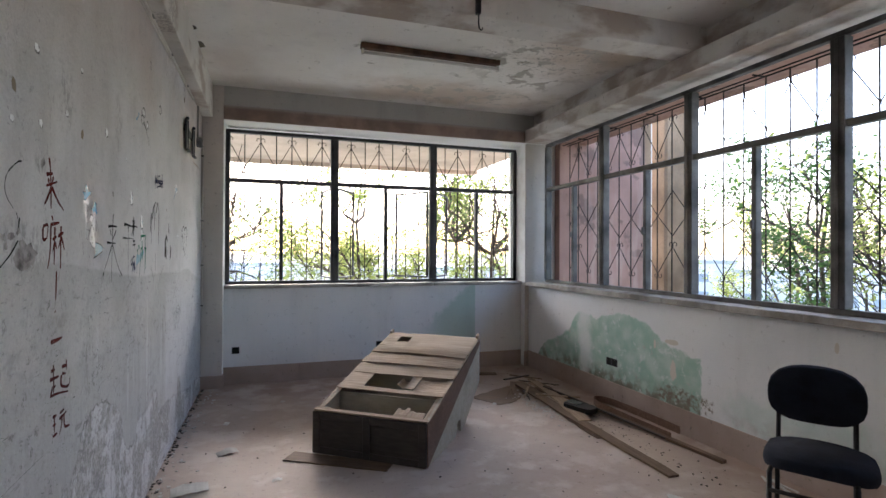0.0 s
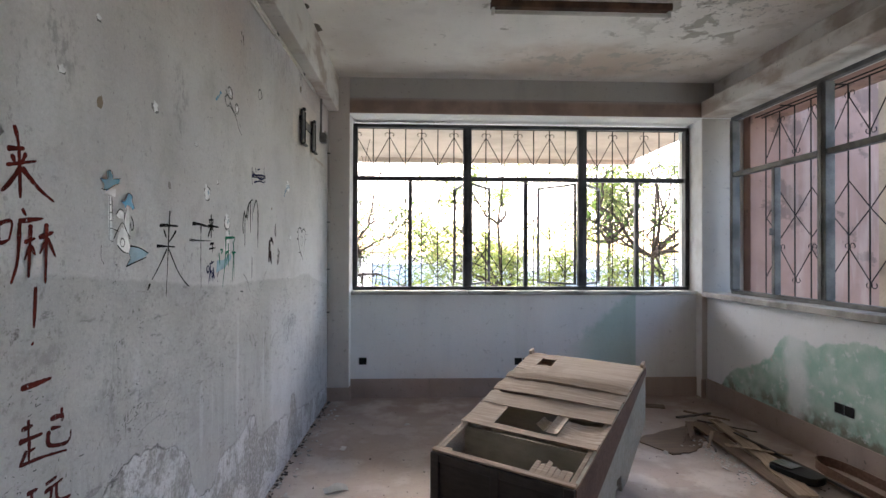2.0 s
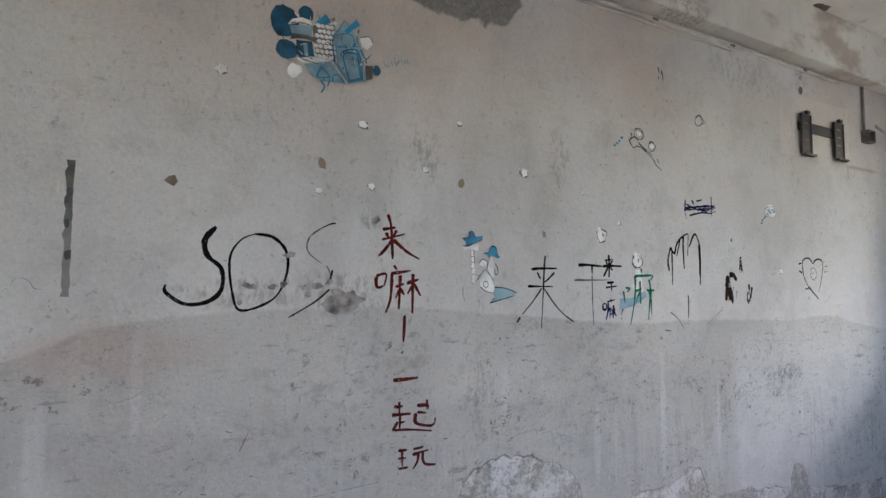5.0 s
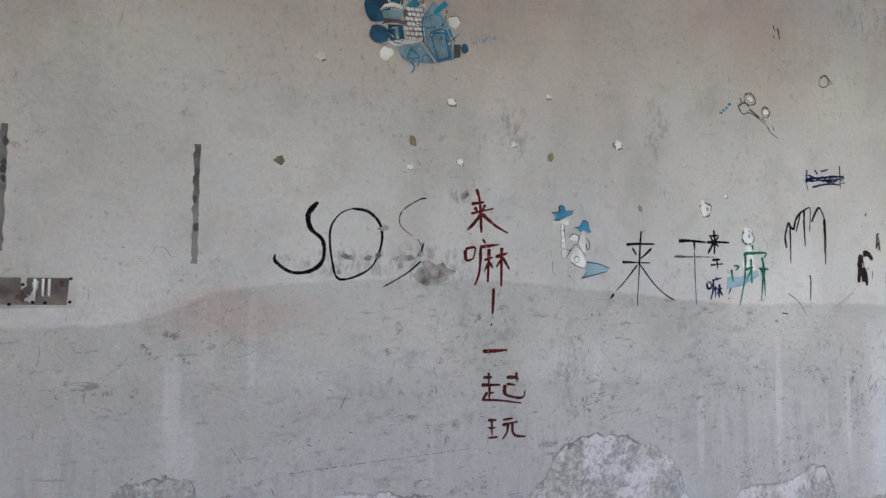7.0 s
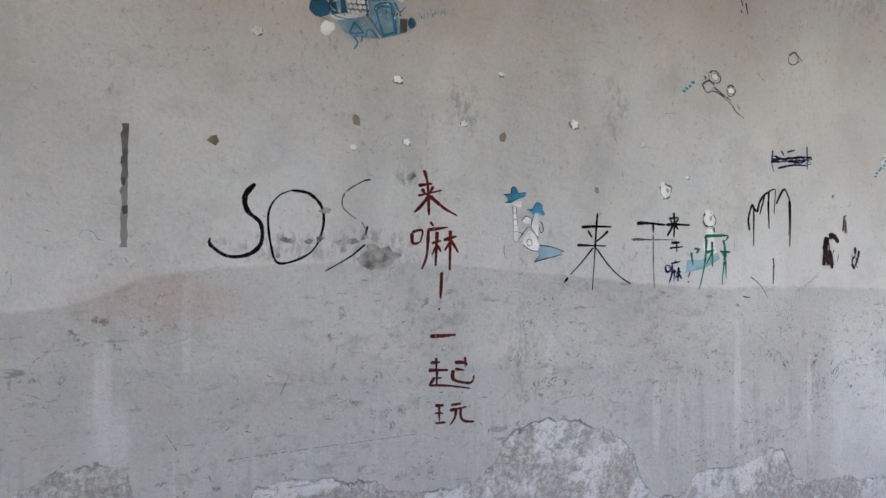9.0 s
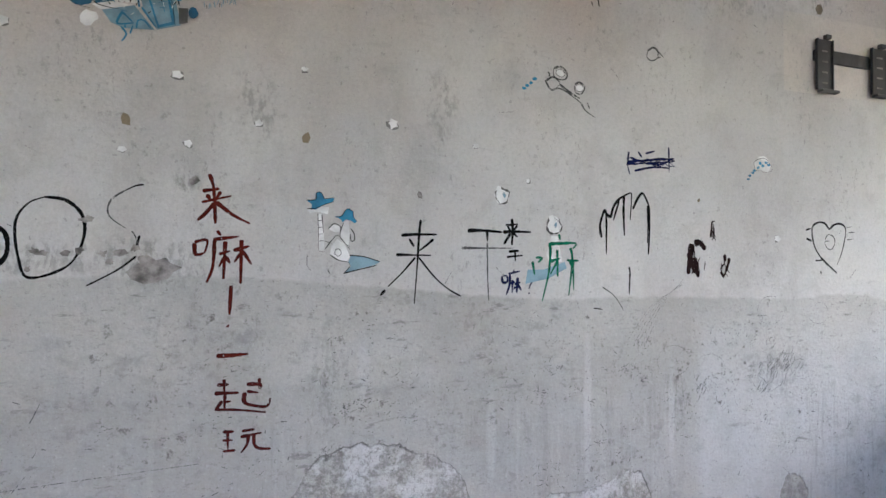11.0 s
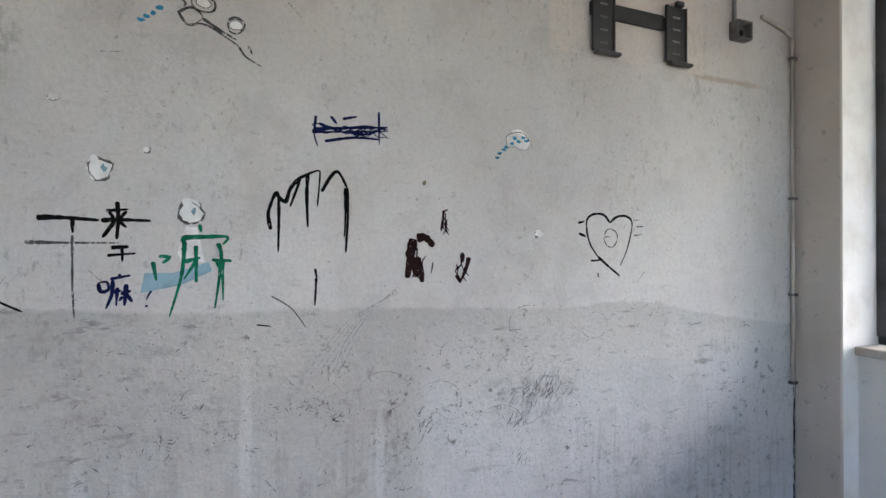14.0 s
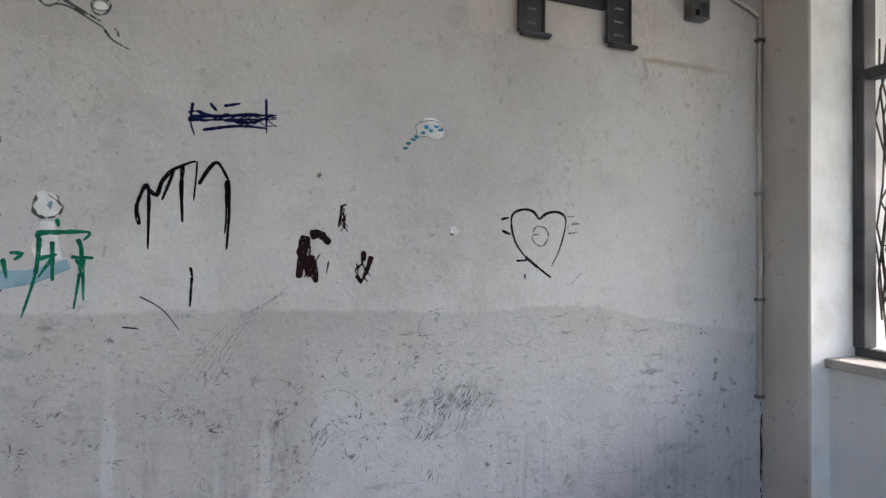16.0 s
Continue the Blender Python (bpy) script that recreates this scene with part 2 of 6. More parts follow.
height = n.math("ADD", n.math("ADD", n.math("MULTIPLY", speck, 0.3), n.math("MULTIPLY", fine, 0.15)), n.math("MULTIPLY", trowel, 0.5))
height = n.math("SUBTRACT", height, n.math("MULTIPLY", n.math("MAXIMUM", bare, lost), n.math("ADD", 0.45, n.math("MULTIPLY", pit, 0.5))))
n.bump(height, 0.6, 0.015)
M_LONG = n.done(c)

n = plaster("window_wall_paint", (0.74, 0.73, 0.72), (0.66, 0.65, 0.635), 0.3, 2.0)
slant = n.math("SUBTRACT", n.math("ADD", n.math("MULTIPLY", n.math("SUBTRACT", n.x, 1.6), 0.85), 0.42), n.math("ADD", n.z, n.math("MULTIPLY", n.math("SUBTRACT", n.noise(7, 6, rough=0.65), 0.5), 0.3)))
old = n.math("MULTIPLY", n.math("MULTIPLY", n.step(slant, -0.05, 0.05), n.math("SUBTRACT", 1.0, n.step(n.x, 2.35, 2.362))), n.math("MULTIPLY", n.step(n.x, 1.6, 2.0), 0.6))
M_FAR = n.done(n.mix(old, n.colour, (0.30, 0.46, 0.37)))

n = plaster("side_wall_paint", (0.78, 0.78, 0.775), (0.7, 0.7, 0.69), 0.25, 5.0)
rim = n.line(n.y, 2.9, 5.5, [(0, 0.61), (0.127, 0.61), (0.19, 0.67), (0.225, 0.72), (0.296, 0.805), (0.457, 0.82), (0.548, 0.76), (0.65, 0.78), (0.73, 0.56), (0.93, 0.33), (1, 0.12)])
fray = n.math("ADD", n.math("MULTIPLY", n.math("SUBTRACT", n.noise(6, 6, rough=0.65), 0.5), 0.16), n.math("MULTIPLY", n.math("SUBTRACT", n.noise(40, 4), 0.5), 0.03))
old = n.math("MULTIPLY", n.math("SUBTRACT", 1.0, n.step(n.math("ADD", n.math("SUBTRACT", n.z, rim), fray), -0.01, 0.02)), n.step(n.math("ADD", n.y, n.math("MULTIPLY", n.noise(20, 4), 0.05)), 3.03, 3.05))
old = n.math("MULTIPLY", old, n.math("SUBTRACT", 1.0, n.math("MULTIPLY", n.blob(n.y, n.z, 4.5, 0.5, 0.1, 0.5, 0.5, 6, 0.5), 0.7)))
old = n.math("MULTIPLY", old, n.math("SUBTRACT", 1.0, n.math("MULTIPLY", n.step(n.noise(11, 6, rough=0.7, shift=(1, 2, 3)), 0.56, 0.64), 0.5)))
old = n.math("MAXIMUM", old, n.math("MULTIPLY", n.blob(n.y, n.z, 2.2, 0.32, 0.55, 0.16, 0.4, 7, 0.4), 0.45))
green = n.mix(n.step(n.noise(7, 5), 0.35, 0.7), (0.33, 0.49, 0.41), (0.48, 0.59, 0.525))
green = n.mix(n.step(n.noise(16, 6, rough=0.7), 0.6, 0.7), green, (0.5, 0.46, 0.42))
green = n.mix(n.math("MULTIPLY", n.math("SUBTRACT", 1.0, n.step(n.z, 0.2, 0.38)), n.step(n.noise(9, 5), 0.4, 0.6)), green, (0.2, 0.2, 0.15))
c = n.mix(old, n.colour, green)
for cy, cz, ry, rz in ((3.31, 0.685, 0.06, 0.022), (3.29, 0.46, 0.035, 0.07), (3.5, 0.64, 0.012, 0.03), (2.05, 0.86, 0.012, 0.03)):
    c = n.mix(n.blob(n.y, n.z, cy, cz, ry, rz, 0.4, 16, 0.08), c, (0.62, 0.57, 0.5))
c = n.mix(n.math("MULTIPLY", n.blob(n.y, n.z, 3.2, 0.27, 0.3, 0.07, 0.5, 12, 0.2), n.step(n.noise(30, 5, rough=0.7), 0.42, 0.58)), c, (0.2, 0.17, 0.13))
M_SIDE = n.done(c)

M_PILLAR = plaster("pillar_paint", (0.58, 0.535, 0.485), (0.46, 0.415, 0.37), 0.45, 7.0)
# reveal faces painted white, extra bright to make up for weak window light
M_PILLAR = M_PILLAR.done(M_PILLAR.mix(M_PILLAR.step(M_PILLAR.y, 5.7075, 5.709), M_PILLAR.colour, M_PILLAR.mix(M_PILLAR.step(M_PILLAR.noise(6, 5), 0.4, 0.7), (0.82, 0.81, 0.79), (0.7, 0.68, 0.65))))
n = plaster("beam_paint", (0.70, 0.67, 0.62), (0.56, 0.52, 0.47), 0.5, 9.0)
n.colour = n.mix(n.math("MULTIPLY", n.step(n.noise(2.2, 6, stretch=(1, 1, 2)), 0.45, 0.62), 0.75), n.colour, (0.33, 0.25, 0.195))
spot = n.math("MULTIPLY", n.blob(n.y, n.x, 3.42, -0.6, 0.16, 0.1, 0.6, 14, 0.4), n.step(n.noise(40, 5, rough=0.7), 0.45, 0.55))
n.colour = n.mix(n.math("MULTIPLY", spot, 0.4), n.colour, (0.1, 0.085, 0.07))
M_BEAM = n.done(n.colour)
n = plaster("stained_lintel_paint", (0.42, 0.405, 0.37), (0.33, 0.31, 0.28), 0.5, 11.0)
n.colour = n.mix(n.math("MULTIPLY", n.math("SUBTRACT", 1.0, n.step(n.z, 2.84, 2.9)), 0.9), n.colour, n.mix(n.step(n.noise(3, 5), 0.4, 0.65), (0.30, 0.21, 0.165), (0.18, 0.12, 0.095)))
M_LINTEL = n.done(n.mix(n.step(n.z, 2.7335, 2.736), (0.78, 0.77, 0.74), n.colour))
n = plaster("ceiling_paint", (0.82, 0.79, 0.745), (0.72, 0.685, 0.63), 0.25, 13.0)
flake = n.step(n.noise(5.5, 7, rough=0.68), 0.53, 0.555)
zone = n.math("MAXIMUM", n.blob(n.x, n.y, 2.3, 4.2, 0.6, 0.7, 0.5, 2.5, 0.5), n.blob(n.x, n.y, 2.0, 5.2, 0.9, 0.3, 0.5, 2.5, 0.5))
n.colour = n.mix(n.math("MULTIPLY", n.math("MAXIMUM", n.blob(n.x, n.y, 1.9, 5.25, 0.9, 0.35, 0.5, 3, 0.7), n.blob(n.x, n.y, 2.6, 3.7, 0.5, 0.5, 0.5, 3, 0.7)), 0.7), n.colour, (0.45, 0.34, 0.25))
n.colour = n.mix(n.math("MULTIPLY", flake, zone), n.colour, (0.42, 0.39, 0.34))
mould = n.math("MULTIPLY", n.step(n.noise(26, 6, rough=0.7), 0.58, 0.64), n.blob(n.x, n.y, 2.25, 3.9, 0.5, 0.6, 0.5, 3, 0.5))
n.colour = n.mix(n.math("MULTIPLY", mould, 0.8), n.colour, (0.09, 0.08, 0.065))
n.colour = n.mix(n.math("MULTIPLY", n.step(n.noise(8, 7, rough=0.75), 0.62, 0.66), 0.6), n.colour, (0.3, 0.27, 0.22))
for cx, cy, rx, ry in ((-0.555, 4.63, 0.03, 0.06), (-0.56, 4.3, 0.02, 0.05), (1.95, 3.45, 0.1, 0.05), (2.3, 3.42, 0.12, 0.05)):
    n.colour = n.mix(n.blob(n.x, n.y, cx, cy, rx, ry, 0.6, 18, 0.1), n.colour, (0.1, 0.085, 0.065))
for cx, cy, rx, ry in ((0.4, 5.45, 0.9, 0.16), (1.7, 5.35, 0.7, 0.22), (-0.3, 4.9, 0.25, 0.5), (2.85, 4.6, 0.22, 0.9)):
    n.colour = n.mix(n.math("MULTIPLY", n.blob(n.x, n.y, cx, cy, rx, ry, 0.5, 3, 0.7), 0.32), n.colour, (0.4, 0.32, 0.25))
M_CEIL = n.done(n.colour)

n = Nodes("dusty_floor_cement", 0.72)
big, mid, fine = n.noise(0.8, 5), n.noise(3.2, 6), n.noise(60, 4)
c = n.mix(n.step(big, 0.35, 0.68), (0.52, 0.435, 0.38), (0.38, 0.30, 0.25))
c = n.mix(n.math("MULTIPLY", n.step(mid, 0.48, 0.64), 0.7), c, (0.62, 0.555, 0.51))
c = n.mix(n.math("MULTIPLY", n.step(n.noise(22, 6, rough=0.72), 0.57, 0.68), 0.5), c, (0.2, 0.16, 0.135))
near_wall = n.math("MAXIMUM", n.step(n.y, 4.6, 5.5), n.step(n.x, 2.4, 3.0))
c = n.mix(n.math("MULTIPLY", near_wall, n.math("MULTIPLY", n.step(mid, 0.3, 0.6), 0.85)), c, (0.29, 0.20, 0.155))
n.put(n.b.inputs["Roughness"], n.math("ADD", n.math("MULTIPLY", mid, 0.4), 0.42))
n.bump(n.math("ADD", mid, n.math("MULTIPLY", fine, 0.3)), 0.25, 0.008)
M_FLOOR = n.done(c)

n = plaster("skirting_paint", (0.45, 0.36, 0.31), (0.30, 0.225, 0.185), 0.8, 4.0)
M_SKIRT = n.done(n.colour)
M_SILL = simple("sill_terrazzo", (0.48, 0.45, 0.41), 0.7, vary=0.4)
M_STEEL = simple("dark_painted_steel", (0.075, 0.075, 0.08), 0.55, 0.2, vary=0.4)
M_STEELG = simple("grey_painted_steel", (0.165, 0.158, 0.152), 0.55, 0.2, vary=0.45)
M_RUST = simple("rusty_iron", (0.05, 0.04, 0.035), 0.8, 0.3, vary=0.5)
n = Nodes("pink_render", 0.9)
c = n.mix(n.step(n.noise(1.6, 5), 0.35, 0.68), (0.37, 0.225, 0.18), (0.27, 0.16, 0.125))
c = n.mix(n.math("MULTIPLY", n.step(n.noise(2.6, 6, shift=(2, 0, 1), rough=0.65), 0.55, 0.6), 0.75), c, (0.16, 0.105, 0.085))
c = n.mix(n.math("MULTIPLY", n.step(n.noise(6, 5, stretch=(1, 1, 0.15)), 0.5, 0.7), 0.4), c, (0.5, 0.38, 0.32))
n.bump(n.noise(30, 4), 0.25, 0.006)
M_PINK = n.done(c)
M_BROWNPOST = simple("brown_render", (0.36, 0.24, 0.15), 0.9, vary=0.3, scale=6)
M_TAN = simple("tan_render", (0.52, 0.44, 0.36), 0.9, vary=0.2, scale=5)
M_GREYPLATE = simple("grey_steel_plate", (0.075, 0.077, 0.083), 0.5, 0.3, vary=0.35)
M_WHITEPVC = simple("yellowed_plastic", (0.62, 0.58, 0.52), 0.5, vary=0.2)
M_BLACK = simple("black_hole", (0.012, 0.011, 0.01), 0.9, vary=0.3)
M_FABRIC = simple("dark_blue_fabric", (0.013, 0.017, 0.03), 0.95, vary=0.3, scale=40, bump=0.5)
M_TUBE = simple("black_tube", (0.015, 0.014, 0.014), 0.4, 0.3)
M_BARK = simple("bark", (0.09, 0.07, 0.055), 0.9, vary=0.4, scale=20)
M_PAPER = simple("torn_paper", (0.66, 0.65, 0.62), 0.9, vary=0.2)
M_CHROME = simple("bright_metal", (0.55, 0.55, 0.56), 0.25, 1.0)


def timber(name, light, dark, stretch=(1, 1, 1), vary=0.5, rough=0.7):
    """Wood with its grain along the local axis of the smallest stretch."""
    n = Nodes(name, rough)
    grain = n.noise(9, 6, stretch=stretch, vec=n.local, rough=0.65)
    blot = n.noise(4, 4, vec=n.local)
    c = n.mix(n.step(grain, 0.3, 0.72), light, dark)
    c = n.mix(n.math("MULTIPLY", n.chance, vary), c, tuple(v * 0.55 for v in light))
    c = n.mix(n.math("MULTIPLY", n.step(blot, 0.55, 0.75), 0.4), c, tuple(v * 0.5 for v in dark))
    n.bump(grain, 0.3, 0.004)
    return n.done(c)


M_PLY = timber("worn_plywood", (0.57, 0.44, 0.32), (0.25, 0.165, 0.105), (0.35, 13, 13), 0.55)
M_PLYIN = timber("cream_board", (0.50, 0.45, 0.35), (0.40, 0.35, 0.26), (1, 4, 4), 0.1)
M_DARKWOOD = timber("dark_stained_wood", (0.06, 0.05, 0.045), (0.035, 0.029, 0.026), (1, 6, 6), 0.1, 0.5)
M_BROWNWOOD = timber("brown_veneer", (0.22, 0.13, 0.09), (0.13, 0.075, 0.05), (1, 6, 6), 0.2)
M_PLANK = timber("old_plank", (0.22, 0.145, 0.095), (0.09, 0.058, 0.038), (0.5, 10, 10), 0.5)
M_PALE = simple("pale_grey_board", (0.55, 0.54, 0.51), 0.8, vary=0.2)



def paint(name, colour, worn):
    """Brushed or inked paint that is worn through in specks."""
    n = Nodes(name, 0.85)
    n.b.inputs["Specular IOR Level"].default_value = 0.08
    dry = n.noise(150, 4, stretch=(1, 1, 0.4), rough=0.7)
    n.put(n.b.inputs["Alpha"], n.step(dry, worn - 0.04, worn + 0.04))
    return n.done(n.mix(n.step(n.noise(30, 3), 0.4, 0.65), colour, tuple(v * 0.6 for v in colour)))


INKS = {
    "red": paint("red_brown_paint", (0.10, 0.014, 0.010), 0.33),
    "maroon": paint("dark_red_paint", (0.075, 0.014, 0.013), 0.34),
    "maroonblack": paint("brown_black_paint", (0.022, 0.01, 0.01), 0.33),
    "black": paint("black_paint", (0.006, 0.006, 0.006), 0.33),
    "navy": paint("navy_marker", (0.008, 0.012, 0.06), 0.3),
    "green": paint("green_paint", (0.01, 0.16, 0.09), 0.34),
    "ink": paint("grey_ink", (0.09, 0.09, 0.09), 0.42),
    "pencil": paint("pencil", (0.16, 0.16, 0.165), 0.5),
}
M_BLUE = simple("blue_print", (0.03, 0.26, 0.46), 0.5, vary=0.35, scale=40)
M_DEEPBLUE = simple("deep_blue_print", (0.012, 0.10, 0.19), 0.5, vary=0.4, scale=60)
M_PALEBLUE = simple("pale_blue_print", (0.26, 0.42, 0.52), 0.5, vary=0.3, scale=40)
M_WHITEPRINT = simple("white_print", (0.86, 0.86, 0.85), 0.5, vary=0.2, scale=50)
M_RAW = simple("bare_render", (0.25, 0.2, 0.14), 0.95, vary=0.3, scale=40)
M_GREYBROWN = simple("grey_brown_residue", (0.22, 0.185, 0.165), 0.9, vary=0.5, scale=40)
M_RUSTSTAIN = simple("rust_stain", (0.13, 0.085, 0.065), 0.9, vary=0.4, scale=40)
M_FLAKE = simple("flaked_grey_render", (0.40, 0.37, 0.35), 0.95, vary=0.5, scale=90, bump=0.5)
M_TAPE = simple("grey_adhesive", (0.24, 0.235, 0.225), 0.9, vary=0.45, scale=30)

# ---- mesh helpers ----


def mesh_of(name, bm, mat):
    me = bpy.data.meshes.new(name)
    bmesh.ops.recalc_face_normals(bm, faces=bm.faces)
    bm.to_mesh(me)
    bm.free()
    me.materials.append(mat)
    return me


def part(name, bm, mat, parent=None, label=""):
    ob = new(name, mesh_of(name, bm, mat))
    ob.parent = parent
    return tagged(ob, label)


def brick(bm, lo, hi, bevel=0.0, m=None):
    """Adds a box from lo to hi to bm."""
    made = bmesh.ops.create_cube(bm, size=1.0)["verts"]
    c, d = (Vector(lo) + Vector(hi)) / 2, Vector(hi) - Vector(lo)
    bmesh.ops.transform(bm, matrix=Matrix.Translation(c) @ Matrix.Diagonal((*d, 1)), verts=made)
    if bevel:
        edges = list({e for v in made for e in v.link_edges})
        got = bmesh.ops.bevel(bm, geom=edges, offset=bevel, segments=1, affect="EDGES")
        made = got["verts"] + [v for v in made if v.is_valid]
    if m is not None:
        bmesh.ops.transform(bm, matrix=m, verts=list({v for v in made if v.is_valid}))
    return bm


def box(name, lo, hi, mat, parent=None, label="", bevel=0.0, m=None):
    return part(name, brick(bmesh.new(), lo, hi, bevel, m), mat, parent, label)


def tube(bm, points, radii, sides=6):
    """Adds a tapered tube along points to bm."""
    rings = []
    for i, p in enumerate(points):
        d = (Vector(points[min(i + 1, len(points) - 1)]) - Vector(points[max(i - 1, 0)])).normalized()
        a = d.orthogonal().normalized()
        b = d.cross(a)
        r = radii[i] if isinstance(radii, (list, tuple)) else radii
        rings.append([bm.verts.new(Vector(p) + r * (math.cos(k * math.tau / sides) * a + math.sin(k * math.tau / sides) * b)) for k in range(sides)])
    for u, v in zip(rings, rings[1:]):
        for k in range(sides):
            bm.faces.new((u[k], u[(k + 1) % sides], v[(k + 1) % sides], v[k]))
    bm.faces.new(rings[0][::-1])
    bm.faces.new(rings[-1])
    return bm


def structure(ob, label, category):
    return tagged(ob, label, category, kind="structure")


def anchor(name, label, category, at=(0, 0, 0), group="", kind="", turn=0):
    e = new(name)
    e.matrix_basis = pose(*at, 0, 0, turn)
    e.empty_display_size = 0.1
    return tagged(e, label, category, group, kind)


# ---- the room ----
LW, FW, RW, TOP = -0.658, 5.81, 3.02, 3.08
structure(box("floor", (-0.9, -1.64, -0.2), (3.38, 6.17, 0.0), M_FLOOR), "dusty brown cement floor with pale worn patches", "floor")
structure(box("ceiling", (-0.9, -1.64, TOP), (3.39, 6.17, TOP + 0.2), M_CEIL), "stained white ceiling with flaking paint", "ceiling")
structure(box("wall_west", (LW - 0.24, -1.64, 0), (LW, 6.17, TOP), M_LONG), "grey white plaster wall covered in graffiti and stains", "wall")
# unseen wall, added to close the room and keep out light from the south
structure(box("wall_south", (LW, -1.64, 0), (RW + 0.24, -1.4, TOP), M_PILLAR), "unseen plain grey wall added to close the room", "wall")
structure(box("wall_north", (-0.455, FW, 0), (2.97, 6.17, 1.0), M_FAR), "white painted wall below the window with old green showing", "wall")
bm = brick(bmesh.new(), (RW, -0.1, 0), (RW + 0.36, 5.7, 0.987))
# solid stretch south of the windows is unseen, added to close the room
brick(bm, (RW, -1.4, 0), (RW + 0.36, -0.1, 2.735))
structure(part("wall_east", bm, M_SIDE), "white painted wall below windows with a peeled green patch", "wall")
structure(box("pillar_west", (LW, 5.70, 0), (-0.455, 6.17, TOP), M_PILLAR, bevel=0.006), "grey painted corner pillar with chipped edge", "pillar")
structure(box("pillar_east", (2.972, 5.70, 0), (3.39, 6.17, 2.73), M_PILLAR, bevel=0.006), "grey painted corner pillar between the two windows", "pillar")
bm = brick(bmesh.new(), (-0.455, 5.705, 2.88), (3.39, 6.17, TOP))
brick(bm, (-0.455, 5.682, 2.73), (3.39, 6.17, 2.88), 0.004)
structure(part("beam_north", bm, M_LINTEL), "dark brown stained concrete beam above the window", "beam")
bm = brick(bmesh.new(), (2.95, -1.4, 2.735), (3.39, 5.68, 2.885), 0.006)
brick(bm, (3.09, -1.4, 2.885), (3.39, 5.70, TOP))
structure(part("beam_east", bm, M_BEAM), "grey concrete beam with brown stains above windows", "beam")
structure(box("beam_west", (LW, -1.4, 2.748), (-0.56, 5.70, TOP), M_BEAM, bevel=0.005), "pale painted concrete beam along the wall top", "beam")
structure(box("beam_cross", (-0.56, 3.03, 2.888), (3.089, 3.26, TOP), M_BEAM, bevel=0.006), "pale concrete cross beam with flaking paint", "beam")

bm = brick(bmesh.new(), (-0.452, FW - 0.014, 0), (2.968, FW - 0.001, 0.185), 0.003)
structure(part("baseboard", bm, M_SKIRT), "brown painted skirting band along the window wall", "baseboard")
bm = brick(bmesh.new(), (RW - 0.014, -1.38, 0), (RW - 0.001, 5.69, 0.195), 0.003)
structure(part("baseboard", bm, M_SKIRT), "brown painted skirting band along the side wall", "baseboard")
bm = brick(bmesh.new(), (LW, 5.688, 0), (-0.444, 5.6995, 0.13), 0.003)
brick(bm, (-0.4545, 5.6995, 0), (-0.444, FW - 0.015, 0.13), 0.003)
structure(part("baseboard", bm, M_SKIRT), "brown base of the corner pillar", "baseboard")
bm = brick(bmesh.new(), (2.958, 5.688, 0), (RW - 0.016, 5.6995, 0.185), 0.003)
structure(part("baseboard", bm, M_SKIRT), "brown base of the corner pillar", "baseboard")


def sill(name, start, step, count, along, label):
    """A window sill of several slabs laid end to end."""
    top = anchor(name, label, "window sill", kind="structure")
    for k in range(count):
        a, b = start + k * step + 0.002, start + (k + 1) * step - 0.002
        dz = random.uniform(-0.002, 0.002)
        if along == "x":
            box("slab", (a, FW - 0.035, 1.0), (b, 6.17, 1.036 + dz), M_SILL, top, bevel=0.004)
        else:
            box("slab", (RW - 0.045, a, 0.987), (RW + 0.36, b, 1.036 + dz), M_SILL, top, bevel=0.004)


sill("sill_north", -0.453, 1.1417, 3, "x", "grey terrazzo window sill in three slabs")
sill("sill_east", -0.1, 1.159, 5, "y", "worn grey terrazzo window sill in slabs")

